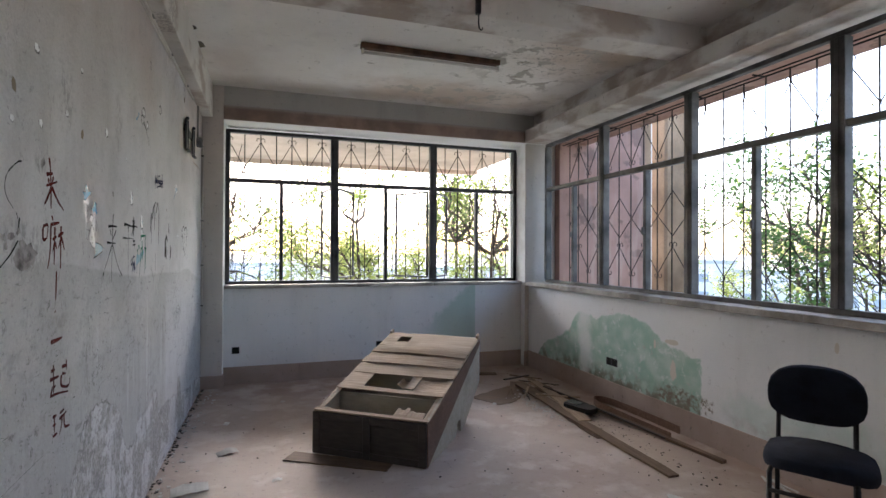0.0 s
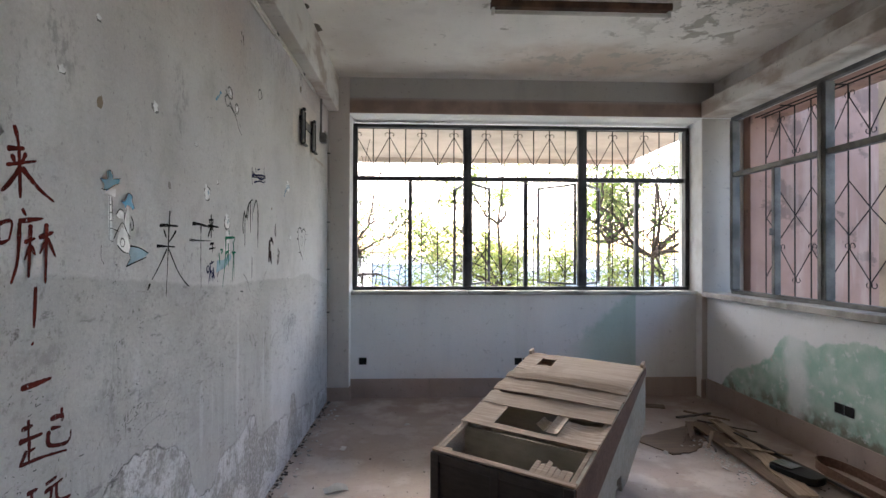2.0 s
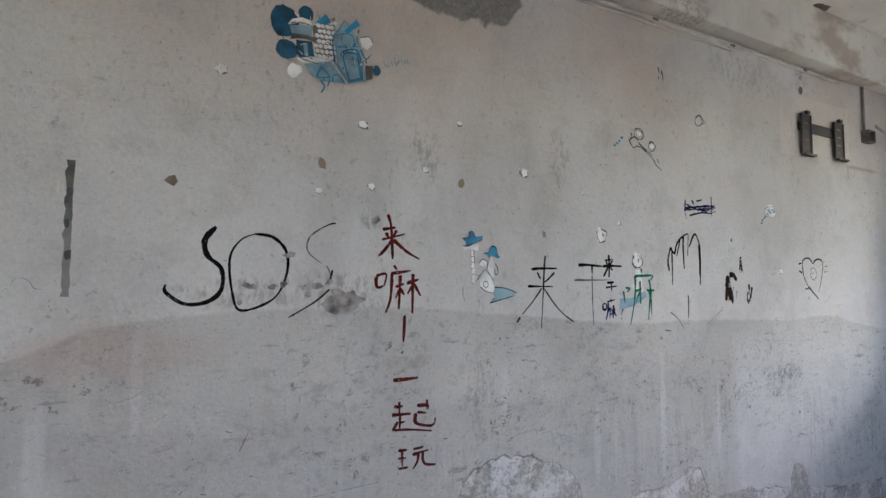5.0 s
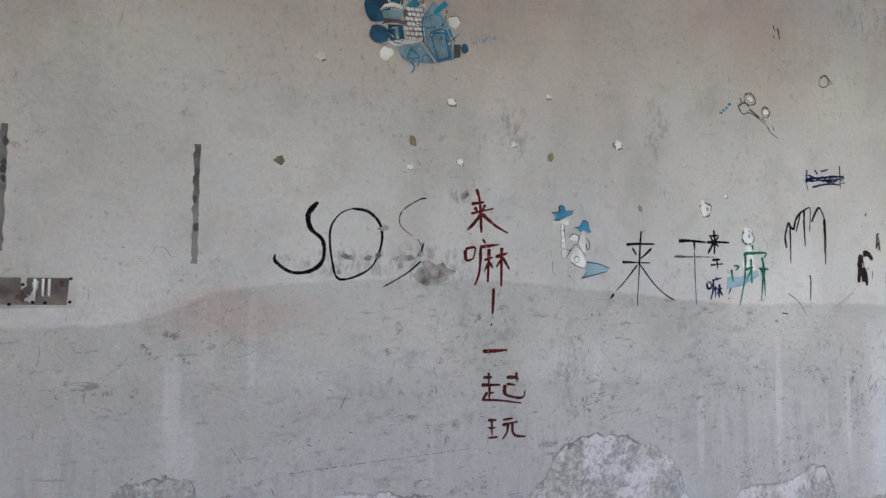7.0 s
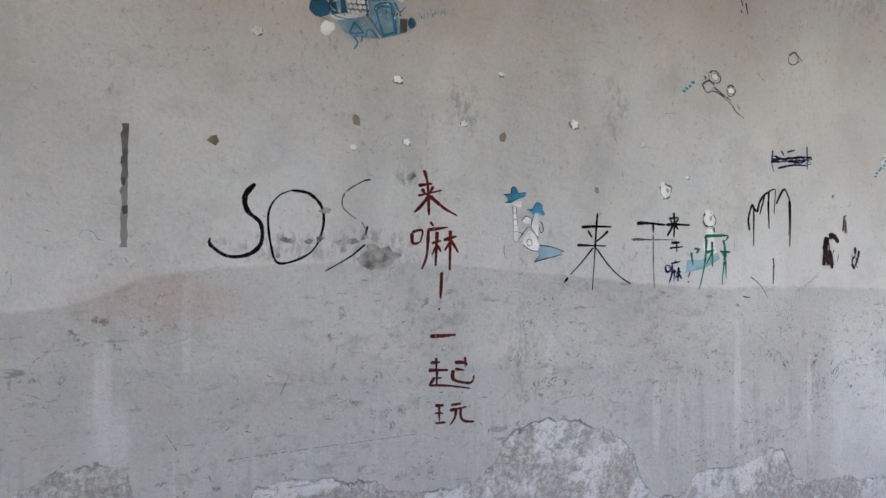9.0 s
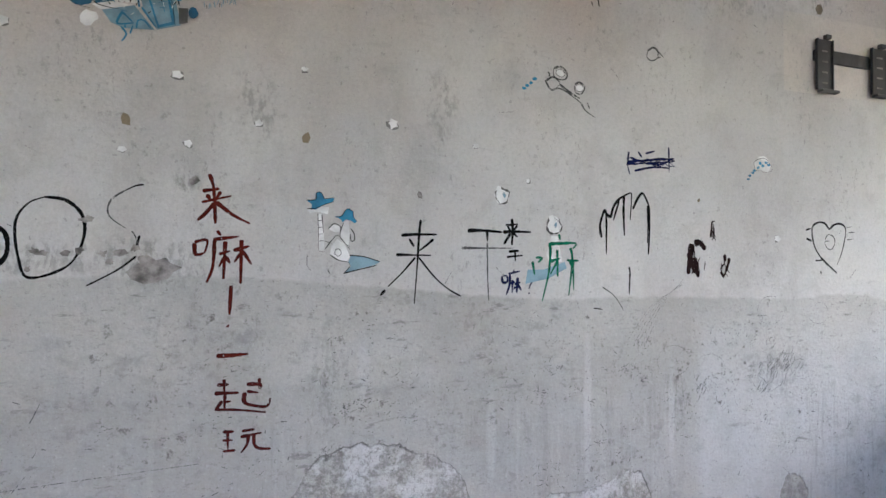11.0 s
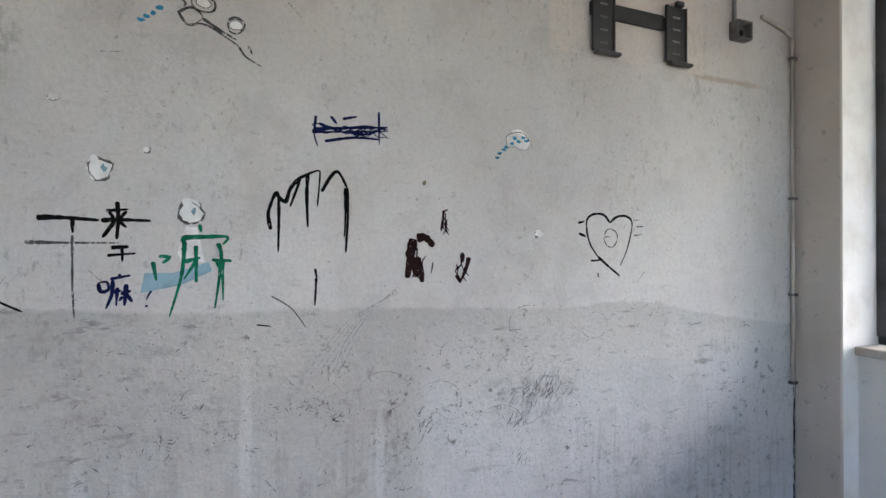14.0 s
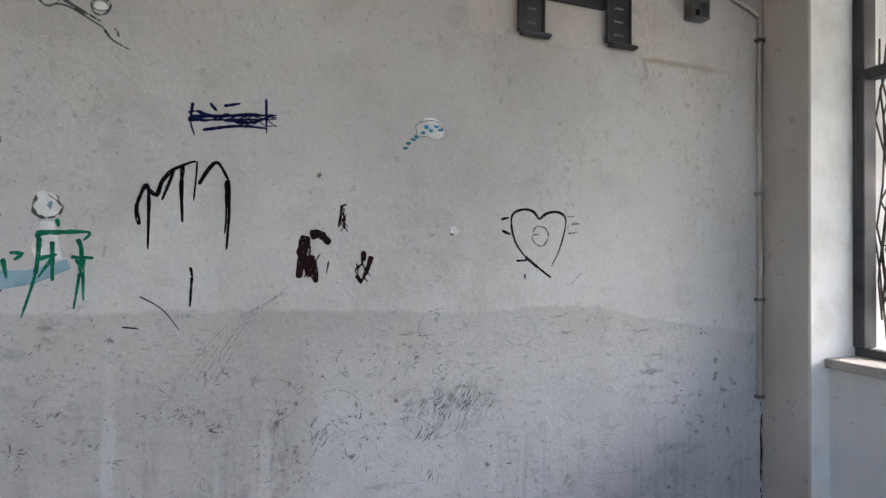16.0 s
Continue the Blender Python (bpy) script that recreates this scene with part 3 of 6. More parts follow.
# ---- windows: steel frames with a fixed light above two casements in each bay ----


def window(name, m, edges, splits, z0, z1, zt, mat, label, open_leaves=()):
    """A steel window in the plane of m's x and z. edges: frame posts; splits: the casement post of each bay."""
    top = anchor(name, label, "window", kind="structure")
    top.matrix_basis = m
    d = 0.05

    def bar(what, x0, x1, za, zb, y0=0.0, y1=d):
        return box(what, (x0, y0, za), (x1, y1, zb), mat, top, bevel=0.004)

    bar("frame_rail", edges[0], edges[-1], z0, z0 + 0.035)
    bar("frame_rail", edges[0], edges[-1], z1 - 0.035, z1)
    for k, e in enumerate(edges):
        w = 0.022 if k in (0, len(edges) - 1) else 0.042
        x = e + 0.022 if k == 0 else e - 0.022 if k == len(edges) - 1 else e
        bar("frame_post", x - w, x + w, z0 + 0.036, z1 - 0.036, -0.012, d + 0.012)
        if w > 0.03:
            bar("post_bead", x - 0.012, x + 0.012, z0 + 0.036, z1 - 0.036, -0.02, -0.0125)
    for a, b, s in zip(edges, edges[1:], splits):
        bar("transom", a + 0.045, b - 0.045, zt - 0.022, zt + 0.022, -0.006, d)
        post = bar("casement_post", s - 0.02, s + 0.02, z0 + 0.036, zt - 0.023, -0.006, d)
        box("latch", (s - 0.012, -0.03, 1.56), (s + 0.012, -0.0065, 1.62), mat, post, bevel=0.003)
    for x, side, turn, width in open_leaves:
        leaf = anchor("casement", "", "", at=(x, d, 0), turn=turn)
        leaf.parent = top
        for lo, hi in (((0, 0, z0 + 0.045), (0.022, 0.025, zt - 0.03)), ((width - 0.022, 0, z0 + 0.045), (width, 0.025, zt - 0.03)),
                       ((0.023, 0, z0 + 0.045), (width - 0.023, 0.025, z0 + 0.067)), ((0.023, 0, zt - 0.052), (width - 0.023, 0.025, zt - 0.03))):
            box("leaf_bar", lo, hi, mat, leaf, bevel=0.003)
    return top


window("window_1", pose(0, 5.95, 0), (-0.455, 0.69, 1.865, 2.97), (0.115, 1.285, 2.43), 1.036, 2.70, 2.155, M_STEEL,
       "dark steel window with three bays, open casements and no glass", ((0.68, 0, 98, 0.5), (0.74, 0, 60, 0.5), (1.82, 0, 128, 0.5), (1.92, 0, 55, 0.5)))
window("window_2", pose(3.135, 0, 0, 0, 0, -90), (-5.50, -4.385, -3.255, -2.12, -1.0, 0.1), (-4.91, -3.76, -2.675, -1.56, -0.45), 1.036, 2.69, 2.145, M_STEELG,
       "grey steel window band with casements and a worn sill")

# ---- iron grilles ----


def scroll_mesh(turned):
    """A small heart-shaped scroll."""
    bm = bmesh.new()
    for s in (-1, 1):
        pts = []
        for k in range(12):
            a = -0.5 + k * 0.42
            r = 0.03 - 0.0013 * k
            pts.append((s * (0.026 - r * math.cos(a)), 0, turned * (0.016 + r * math.sin(a))))
        tube(bm, pts, 0.0035, 5)
    return mesh_of("scroll", bm, M_RUST)


SCROLL_UP, SCROLL_DOWN = scroll_mesh(1), scroll_mesh(-1)


def grille(name, m, x0, x1, step, z0, z1, label, depth=0.0):
    top = anchor(name, label, "window grille")
    top.matrix_basis = m
    count = int((x1 - x0) / step)
    pole = mesh_of("bar", tube(bmesh.new(), [(0, 0, z0), (0, 0, z1)], 0.0055, 6), M_RUST)
    for k in range(count + 1):
        b = new("bar", pole)
        b.parent, b.location = top, (x0 + k * step, 0, 0)
    rods = {}
    for hi, lo in ((z1 - 0.1, z1 - 0.4), (1.96, 1.74), (1.45, 1.2), (1.55, 1.74)):
        rods[hi, True] = mesh_of("diagonal_rod", tube(bmesh.new(), [(0, 0, hi), (step, 0, lo)], 0.0042, 5), M_RUST)
        rods[hi, False] = mesh_of("diagonal_rod", tube(bmesh.new(), [(0, 0, lo), (step, 0, hi)], 0.0042, 5), M_RUST)
    for z in (z0 + 0.01, z1 - 0.01):
        part("cross_bar", tube(bmesh.new(), [(x0, 0.011, z), (x1, 0.011, z)], 0.0065, 6), M_RUST, top)
    for k in range(count):
        a, b = x0 + k * step, x0 + (k + 1) * step
        up = k % 2 == 0
        for hi, lo in ((z1 - 0.1, z1 - 0.4), (1.96, 1.74), (1.45, 1.2), (1.55, 1.74)):
            rod = new("diagonal_rod", rods[hi, up])
            rod.parent, rod.location = top, (a, -0.007, 0)
        for z, me in ((z1 - 0.1, SCROLL_UP), (1.45, SCROLL_UP)) if up else ((z1 - 0.38, SCROLL_DOWN), (1.2, SCROLL_DOWN)):
            s = new("scroll", me)
            s.parent, s.location = top, (a, -0.012, z)
    if depth:
        for k in range(0, count + 1, 3):
            for z in (z0 + 0.01, z1 - 0.01):
                part("stay", tube(bmesh.new(), [(x0 + k * step, 0, z), (x0 + k * step, depth, z)], 0.006, 6), M_RUST, top)
        for z in (z0 + 0.01, z1 - 0.01):
            part("cross_bar", tube(bmesh.new(), [(x0, depth * 0.6, z), (x1, depth * 0.6, z)], 0.006, 6), M_RUST, top)
    return top


grille("window_grille", pose(0, 6.13, 0), -0.44, 2.96, 0.1675, 1.03, 2.71, "rusty iron window grille with diamonds and scrolls")
grille("window_grille", pose(3.45, 0, 0, 0, 0, 90), 0.04, 5.5, 0.187, 1.02, 2.70, "rusty iron cage grille with diamonds and scrolls", 0.13)

# ---- outside ----
structure(box("building_base", (-0.9, -1.64, -7.99), (3.38, 6.17, -0.201), M_TAN), "plain tan lower storeys of the building", "building")
structure(box("roof_slab", (-0.9, -1.64, TOP + 0.201), (3.39, 6.17, TOP + 0.35), M_TAN), "plain concrete roof slab", "roof")
structure(box("canopy", (-3.0, 6.171, 2.76), (3.30, 8.1, 2.92), M_TAN), "tan concrete canopy slab over the window", "canopy")
bm = brick(bmesh.new(), (-3.0, 8.101, 2.70), (3.32, 8.2, 2.95))
structure(part("canopy_lip", bm, M_TAN), "pale lip of the canopy slab", "canopy")
structure(box("eaves_slab", (3.391, -1.6, 2.745), (3.78, 5.6, 2.9), M_PINK), "pink rendered slab over the side windows", "eaves")
structure(box("fin_wall", (3.391, 5.6, -7.8), (4.67, 5.85, 5), M_PINK), "stained pink rendered fin wall outside the window", "wall")
structure(box("wing_post", (4.672, 5.70, -7.8), (4.86, 5.88, 5), M_BROWNPOST, bevel=0.01), "brown stained post beside the fin wall", "pillar")
structure(box("wing_wall", (4.9, 6.4, -7.8), (5.75, 6.6, 5), M_FAR), "white painted wing wall beyond the fin wall", "wall")
structure(box("wing_pillar", (5.10, 5.70, -7.8), (5.46, 6.0, 5), M_BROWNPOST, bevel=0.03), "tan rendered pillar beyond the fin wall", "pillar")
# pale base colour stands in for distance haze and bounces light upwards
ground_n = simple("distant_ground", (0.36, 0.365, 0.34), 0.95, vary=0.3, scale=0.2)
bm = bmesh.new()
bmesh.ops.create_grid(bm, x_segments=8, y_segments=8, size=2500, matrix=pose(0, 0, -8))
structure(part("ground", bm, ground_n), "pale hazy ground far below the windows", "ground")
# ---- the overturned lectern-shaped cabinet ----
CW, CL, CH0, CH1 = 0.84, 1.30, 0.29, 0.64
SLOPE = math.degrees(math.atan2(CH1 - CH0, CL))


def torn(u0, u1, v0, v1, thick, jag=0.0, steps=14, bow=0.0, ends=0.0):
    """A thin sheet with ragged long edges and a slight bow."""
    bm = bmesh.new()
    low, high = [], []
    for k in range(steps + 1):
        u = u0 + (u1 - u0) * k / steps
        a = v0 + random.uniform(-jag, jag) + 0.006 * math.sin(3 * u / (u1 - u0 + 0.01) + v0 * 30)
        b = v1 + random.uniform(-jag, jag) + 0.006 * math.sin(4 * u / (u1 - u0 + 0.01) + v1 * 23)
        z = bow * math.sin(math.pi * k / steps) + ends * (k / steps) ** 3
        low.append((u, a, z))
        high.append((u, b, z + bow * 0.6))
    rows = [[bm.verts.new((x, y, z + dz)) for x, y, z in line] for dz in (0, thick) for line in (low, high)]
    la, ha, lb, hb = rows
    for k in range(steps):
        bm.faces.new((la[k], ha[k], ha[k + 1], la[k + 1]))
        bm.faces.new((lb[k], lb[k + 1], hb[k + 1], hb[k]))
        bm.faces.new((la[k], la[k + 1], lb[k + 1], lb[k]))
        bm.faces.new((ha[k], hb[k], hb[k + 1], ha[k + 1]))
    bm.faces.new((la[0], lb[0], hb[0], ha[0]))
    bm.faces.new((la[-1], ha[-1], hb[-1], lb[-1]))
    return bm


def on_slope(bm, lift=0.0):
    bmesh.ops.transform(bm, matrix=pose(0, 0, CH0 + lift, SLOPE, 0, 0), verts=bm.verts)
    return bm


def build_cabinet():
    cab = anchor("cabinet", "overturned wooden cabinet with a broken plywood back and dark front", "cabinet", (0.295, 3.69, 0), turn=-37.4)
    front = box("front_panel", (0, 0, 0.004), (CW, 0.016, CH0 - 0.002), M_DARKWOOD, cab, "dark stained panelled front", 0.002)
    for x0, x1 in ((0, 0.055), (0.385, 0.435), (CW - 0.055, CW)):
        box("stile", (x0, -0.018, 0.004), (x1, -0.0005, CH0 - 0.002), M_DARKWOOD, front, bevel=0.003)
    for x0, x1 in ((0.056, 0.384), (0.436, CW - 0.056)):
        for z0, z1 in ((0.004, 0.05), (CH0 - 0.05, CH0 - 0.002)):
            box("rail", (x0, -0.017, z0), (x1, -0.0005, z1), M_DARKWOOD, front, bevel=0.003)
    # the sides stand on a short foot and rise towards the far end
    slope = (CH1 - CH0) / CL
    side = ((0.017, 0.0), (0.62, 0.0), (0.66, 0.1), (0.74, 0.1), (0.75, 0.0), (0.86, 0.02), (CL, 0.26), (CL, CH1 - 0.004), (0.017, CH0 - 0.004 + 0.017 * slope))
    for x0, mat, label in ((0.0, M_PLY, ""), (CW - 0.018, M_PLYIN, "pale cream side board")):
        bm = bmesh.new()
        rings = [[bm.verts.new((x, y, z)) for y, z in side] for x in (x0, x0 + 0.018)]
        bm.faces.new(rings[0][::-1])
        bm.faces.new(rings[1])
        for k in range(len(side)):
            q = (k + 1) % len(side)
            bm.faces.new((rings[0][k], rings[0][q], rings[1][q], rings[1][k]))
        part("side_panel", bm, mat, cab, label)
    bm = bmesh.new()
    tri = ((0.0, 0.004), (0.0, CH0 - 0.003), (CL - 0.01, CH1 - 0.006), (CL - 0.01, CH1 - 0.05))
    rings = [[bm.verts.new((x, y, z)) for y, z in tri] for x in (CW + 0.001, CW + 0.007)]
    bm.faces.new(rings[0][::-1])
    bm.faces.new(rings[1])
    for k in range(4):
        bm.faces.new((rings[0][k], rings[0][(k + 1) % 4], rings[1][(k + 1) % 4], rings[1][k]))
    part("side_facing", bm, M_BROWNWOOD, cab, "brown veneer strip with chipped edge")
    box("end_panel", (0.019, CL - 0.018, 0.27), (CW - 0.019, CL, CH1 - 0.012), M_PLY, cab)
    box("bottom_board", (0.019, 0.018, 0.02), (CW - 0.019, 0.85, 0.034), M_PLYIN, cab)
    box("divider", (0.019, 0.315, 0.035), (CW - 0.019, 0.329, CH0 + 0.055), M_PLYIN, cab, "cream inner board")
    box("divider", (0.019, 0.64, 0.035), (CW - 0.019, 0.654, CH0 + 0.14), M_PLYIN, cab)
    for x0, x1 in ((0.02, 0.045), (CW - 0.045, CW - 0.02)):
        part("rim_rail", on_slope(brick(bmesh.new(), (x0, 0.04, -0.022), (x1, CL * 1.03 - 0.02, -0.004), 0.002)), M_PLY, cab)
    part("rim_rail", on_slope(brick(bmesh.new(), (0.0, -0.002, -0.001), (CW, 0.03, 0.012), 0.002)), M_PLY, cab)
    part("cross_rail", on_slope(torn(0.0, CW, 0.315, 0.36, 0.008, 0.002), 0.002), M_PLY, cab)
    # splintered plywood round the openings
    part("splinter", on_slope(torn(0.0, 0.2, 0.364, 0.56, 0.005, 0.012, 9), 0.001), M_PLY, cab)
    part("splinter", on_slope(torn(0.53, 0.6, 0.37, 0.57, 0.004, 0.006, 4, -0.01), 0.012), M_PLY, cab)
    part("splinter", on_slope(torn(0.6, CW, 0.362, 0.55, 0.005, 0.008, 8, -0.012), 0.001), M_PLY, cab)
    part("splinter", on_slope(torn(0.44, 0.53, 0.43, 0.56, 0.004, 0.014, 6, -0.03), -0.002), M_PLY, cab)
    for k in range(7):
        a = 0.58 + k * 0.03
        part("splinter", on_slope(torn(a, a + 0.028, 0.04, 0.11 + random.uniform(0, 0.05), 0.004, 0.006, 2), -0.004 - 0.0006 * k), M_PLY, cab)
    part("corner_block", on_slope(brick(bmesh.new(), (0.03, 0.03, -0.05), (0.1, 0.07, -0.006), 0.002)), M_PLY, cab)
    # boards of the back
    for k, (v0, v1, bow) in enumerate(((0.565, 0.715, 0.004), (0.722, 0.82, 0.012), (0.828, 0.9, 0.004), (0.905, 0.97, 0.016), (0.976, 1.056, 0.008))):
        part("back_board", on_slope(torn(0.0, CW, v0, v1, 0.006, 0.005, 16, bow), 0.002 + 0.007 * (k % 2)), M_PLY, cab)
    for u0, u1, v0, v1 in ((0.0, 0.13, 1.062, 1.33), (0.24, CW, 1.062, 1.33), (0.131, 0.239, 1.062, 1.15), (0.131, 0.239, 1.26, 1.33)):
        part("back_board", on_slope(torn(u0, u1, v0, v1, 0.006, 0.001, 8), 0.003), M_PLY, cab)
    for x in (0.0, CW - 0.022):
        part("horn", on_slope(brick(bmesh.new(), (x, 1.30, -0.04), (x + 0.022, 1.355, 0.035), 0.003)), M_PLY, cab)


build_cabinet()

# ---- chair ----


def cushion(w, d, h, power=3.2, rings=24, layers=7):
    """A rounded pad, w by d, h thick, in x, y and z."""
    bm = bmesh.new()
    cols = []
    for i in range(1, layers):
        a = -math.pi / 2 + math.pi * i / layers
        s, z = math.cos(a) ** 0.55, math.sin(a) * h / 2
        ring = []
        for k in range(rings):
            t = math.tau * k / rings
            c, sn = math.cos(t), math.sin(t)
            r = (abs(c) ** power + abs(sn) ** power) ** (-1 / power)
            ring.append(bm.verts.new((w / 2 * c * r * (0.9 + 0.1 * s), d / 2 * sn * r * (0.9 + 0.1 * s), z)))
        cols.append(ring)
    for u, v in zip(cols, cols[1:]):
        for k in range(rings):
            bm.faces.new((u[k], u[(k + 1) % rings], v[(k + 1) % rings], v[k]))
    bm.faces.new(cols[0][::-1])
    bm.faces.new(cols[-1])
    return bm


def smooth(ob):
    for p in ob.data.polygons:
        p.use_smooth = True
    return ob


def build_chair():
    # the local -y way is the chair's front
    ch = anchor("chair", "dark blue fabric office chair with black tube frame", "chair", (2.352, 1.70, 0), turn=-56.3)
    bm = cushion(0.435, 0.35, 0.06)
    for v in bm.verts:
        v.co.x += 0.02
        v.co.y += 0.03
        v.co.z += 0.45 - 0.02 * (v.co.x / 0.23) ** 2 + (0.012 if v.co.y > 0.1 else 0)
    smooth(part("seat", bm, M_FABRIC, ch, "worn dark blue seat cushion"))
    bm = cushion(0.395, 0.29, 0.05, 2.8)
    for v in bm.verts:
        v.co.z += 0.05 * (v.co.x / 0.23) ** 2
    bmesh.ops.transform(bm, matrix=pose(0, 0.225, 0.70, 98, 0, 0), verts=bm.verts)
    smooth(part("backrest", bm, M_FABRIC, ch, "dark blue curved backrest"))
    for x in (-0.155, 0.155):
        smooth(part("back_post", tube(bmesh.new(), [(x, 0.17, 0.41), (x, 0.225, 0.45), (x, 0.255, 0.55), (x, 0.265, 0.72)], 0.011, 8), M_TUBE, ch))
        smooth(part("leg", tube(bmesh.new(), [(x, -0.17, 0.42), (x, -0.19, 0.2), (x * 1.08, -0.2, 0.0)], 0.011, 8), M_TUBE, ch))
        smooth(part("leg", tube(bmesh.new(), [(x, 0.17, 0.42), (x, 0.19, 0.2), (x * 1.08, 0.22, 0.0)], 0.011, 8), M_TUBE, ch))
        smooth(part("side_rail", tube(bmesh.new(), [(x, -0.17, 0.415), (x, 0.17, 0.415)], 0.01, 8), M_TUBE, ch))
    smooth(part("front_rail", tube(bmesh.new(), [(-0.155, -0.182, 0.34), (0.155, -0.182, 0.34)], 0.01, 8), M_TUBE, ch))


build_chair()

# ---- boards and scraps on the floor ----


def plank(name, a, b, w0, w1, thick, mat, label, group="", lift=0.0, lift_end=0.0, bend=0.0, rag=0.004):
    """A board from a to b in plan, w0 to w1 wide."""
    d = Vector((b[0] - a[0], b[1] - a[1], 0))
    ln = d.length
    bm = bmesh.new()
    steps = 18
    rows = []
    for k in range(steps + 1):
        f = k / steps
        w = (w0 + (w1 - w0) * f) / 2
        off = bend * math.sin(math.pi * f)
        z = lift + (lift_end - lift) * f
        r0, r1 = random.uniform(-rag, rag), random.uniform(-rag, rag)
        rows.append([bm.verts.new((ln * f, off + y, z + dz)) for y, dz in ((-w + r0, 0), (w + r1, 0), (w + r1, thick), (-w + r0, thick))])
    for u, v in zip(rows, rows[1:]):
        for k in range(4):
            bm.faces.new((u[k], u[(k + 1) % 4], v[(k + 1) % 4], v[k]))
    bm.faces.new(rows[0][::-1])
    bm.faces.new(rows[-1])
    ob = part(name, bm, mat)
    ob.matrix_basis = pose(a[0], a[1], 0, 0, 0, math.degrees(math.atan2(d.y, d.x)))
    return tagged(ob, label, "board", group)


def curve_points(pts, step):
    """Points along a smooth line through pts."""
    v = [Vector(p) for p in pts]
    out = []
    for i in range(len(v) - 1):
        a, b = v[max(i - 1, 0)], v[min(i + 2, len(v) - 1)]
        n = max(2, int((v[i + 1] - v[i]).length / step))
        for k in range(n):
            t = k / n
            out.append(0.5 * (2 * v[i] + (v[i + 1] - a) * t + (2 * a - 5 * v[i] + 4 * v[i + 1] - b) * t * t + (3 * v[i] - a - 3 * v[i + 1] + b) * t ** 3))
    return out + [v[-1]]


BOARDS = "loose boards on the floor"
plank("plank", (0.13, 3.66), (0.74, 3.27), 0.15, 0.13, 0.008, M_PLANK, "thin brown board lying under the cabinet front", BOARDS)
plank("plank", (2.47, 4.88), (2.39, 2.59), 0.125, 0.075, 0.014, M_PLANK, "long splintered brown plank on the floor", BOARDS, 0.03, 0.0, -0.03, 0.007)
plank("plank", (2.50, 4.8), (2.37, 3.3), 0.05, 0.09, 0.008, M_PLANK, "warped brown plank beside the long plank", BOARDS, 0.012, 0.0, -0.02, 0.006)
plank("plank", (2.60, 4.86), (2.44, 3.62), 0.07, 0.12, 0.01, M_PLY, "pale split plank lying across other boards", BOARDS, 0.06, 0.022, 0.02, 0.008)
plank("plank", (2.60, 4.56), (2.86, 2.66), 0.035, 0.045, 0.02, M_PLANK, "long narrow brown batten on the floor", BOARDS, 0.03, 0.0, 0.015, 0.002)
plank("plank", (2.585, 4.56), (2.77, 3.1), 0.018, 0.015, 0.014, M_DARKWOOD, "thin dark batten beside the brown batten", BOARDS, 0.055, 0.02, 0.012, 0.002)
plank("plank", (2.34, 4.95), (2.72, 5.12), 0.03, 0.02, 0.012, M_DARKWOOD, "dark broken stick in the heap", BOARDS, 0.05, 0.03)
for x, y, dx, dy, w in ((2.80, 2.22, 0.10, 0.20, 0.018), (2.86, 2.20, 0.06, 0.17, 0.022), (2.92, 2.2, -0.02, 0.12, 0.02)):
    plank("plank", (x, y), (x + dx, y + dy), w, w * 0.8, 0.004, M_PAPER, "narrow pale strip lying near the chair", BOARDS, 0.0, 0.01)
plank("plank", (2.12, 5.52), (2.46, 5.42), 0.10, 0.11, 0.008, M_PLANK, "small brown board near the wall", BOARDS)
rnd = random.Random(21)
for k in range(14):
    x, y, a, ln = 2.44 + rnd.gauss(0, 0.09), 4.72 + rnd.gauss(0, 0.17), radians(rnd.gauss(-85, 40)), rnd.uniform(0.12, 0.42)
    plank("plank", (x, y), (x + ln * math.cos(a), y + ln * math.sin(a)), rnd.uniform(0.02, 0.06), rnd.uniform(0.008, 0.03), 0.006, rnd.choice((M_PLANK, M_PLY, M_DARKWOOD)), "splintered strip of wood in the heap", BOARDS, 0.02 + 0.004 * k, 0.004 + 0.003 * k, 0.0, 0.006)
bm = bmesh.new()
pts = [tuple(p) for p in curve_points([(2.82, 3.1), (2.80, 3.6), (2.80, 3.95), (2.84, 4.09), (2.91, 4.11), (2.965, 3.98), (2.985, 3.7), (2.992, 3.2)], 0.04)]
rows = []
for x, y in pts:
    rows.append([bm.verts.new((x + dx, y, z)) for dx, z in ((0, 0.0), (0.006, 0.0), (0.006, 0.06), (0, 0.06))])
for u, v in zip(rows, rows[1:]):
    for k in range(4):
        bm.faces.new((u[k], u[(k + 1) % 4], v[(k + 1) % 4], v[k]))
bm.faces.new(rows[0][::-1])
bm.faces.new(rows[-1])
tagged(part("edging_strip", bm, M_BROWNWOOD), "curled brown edging strip bent back along the wall", "strip")

bm = bmesh.new()
rnd = random.Random(77)
corners = [Vector(p) for p in ((1.83, 4.62, 0), (2.0, 4.30, 0), (2.2, 4.37, 0), (2.42, 4.62, 0), (2.6, 4.95, 0), (2.3, 4.86, 0))]
vs = []
for a, b in zip(corners, corners[1:] + corners[:1]):
    for k in range(7):
        p = a.lerp(b, k / 7)
        vs.append(bm.verts.new((p.x + rnd.uniform(-0.012, 0.012), p.y + rnd.uniform(-0.012, 0.012), 0)))
top = bmesh.ops.extrude_face_region(bm, geom=[bm.faces.new(vs)])["geom"]
bmesh.ops.translate(bm, vec=(0, 0, 0.006), verts=[v for v in top if isinstance(v, bmesh.types.BMVert)])
tagged(part("plywood_sheet", bm, M_PLANK), "torn brown plywood sheet on the floor", "board", BOARDS)

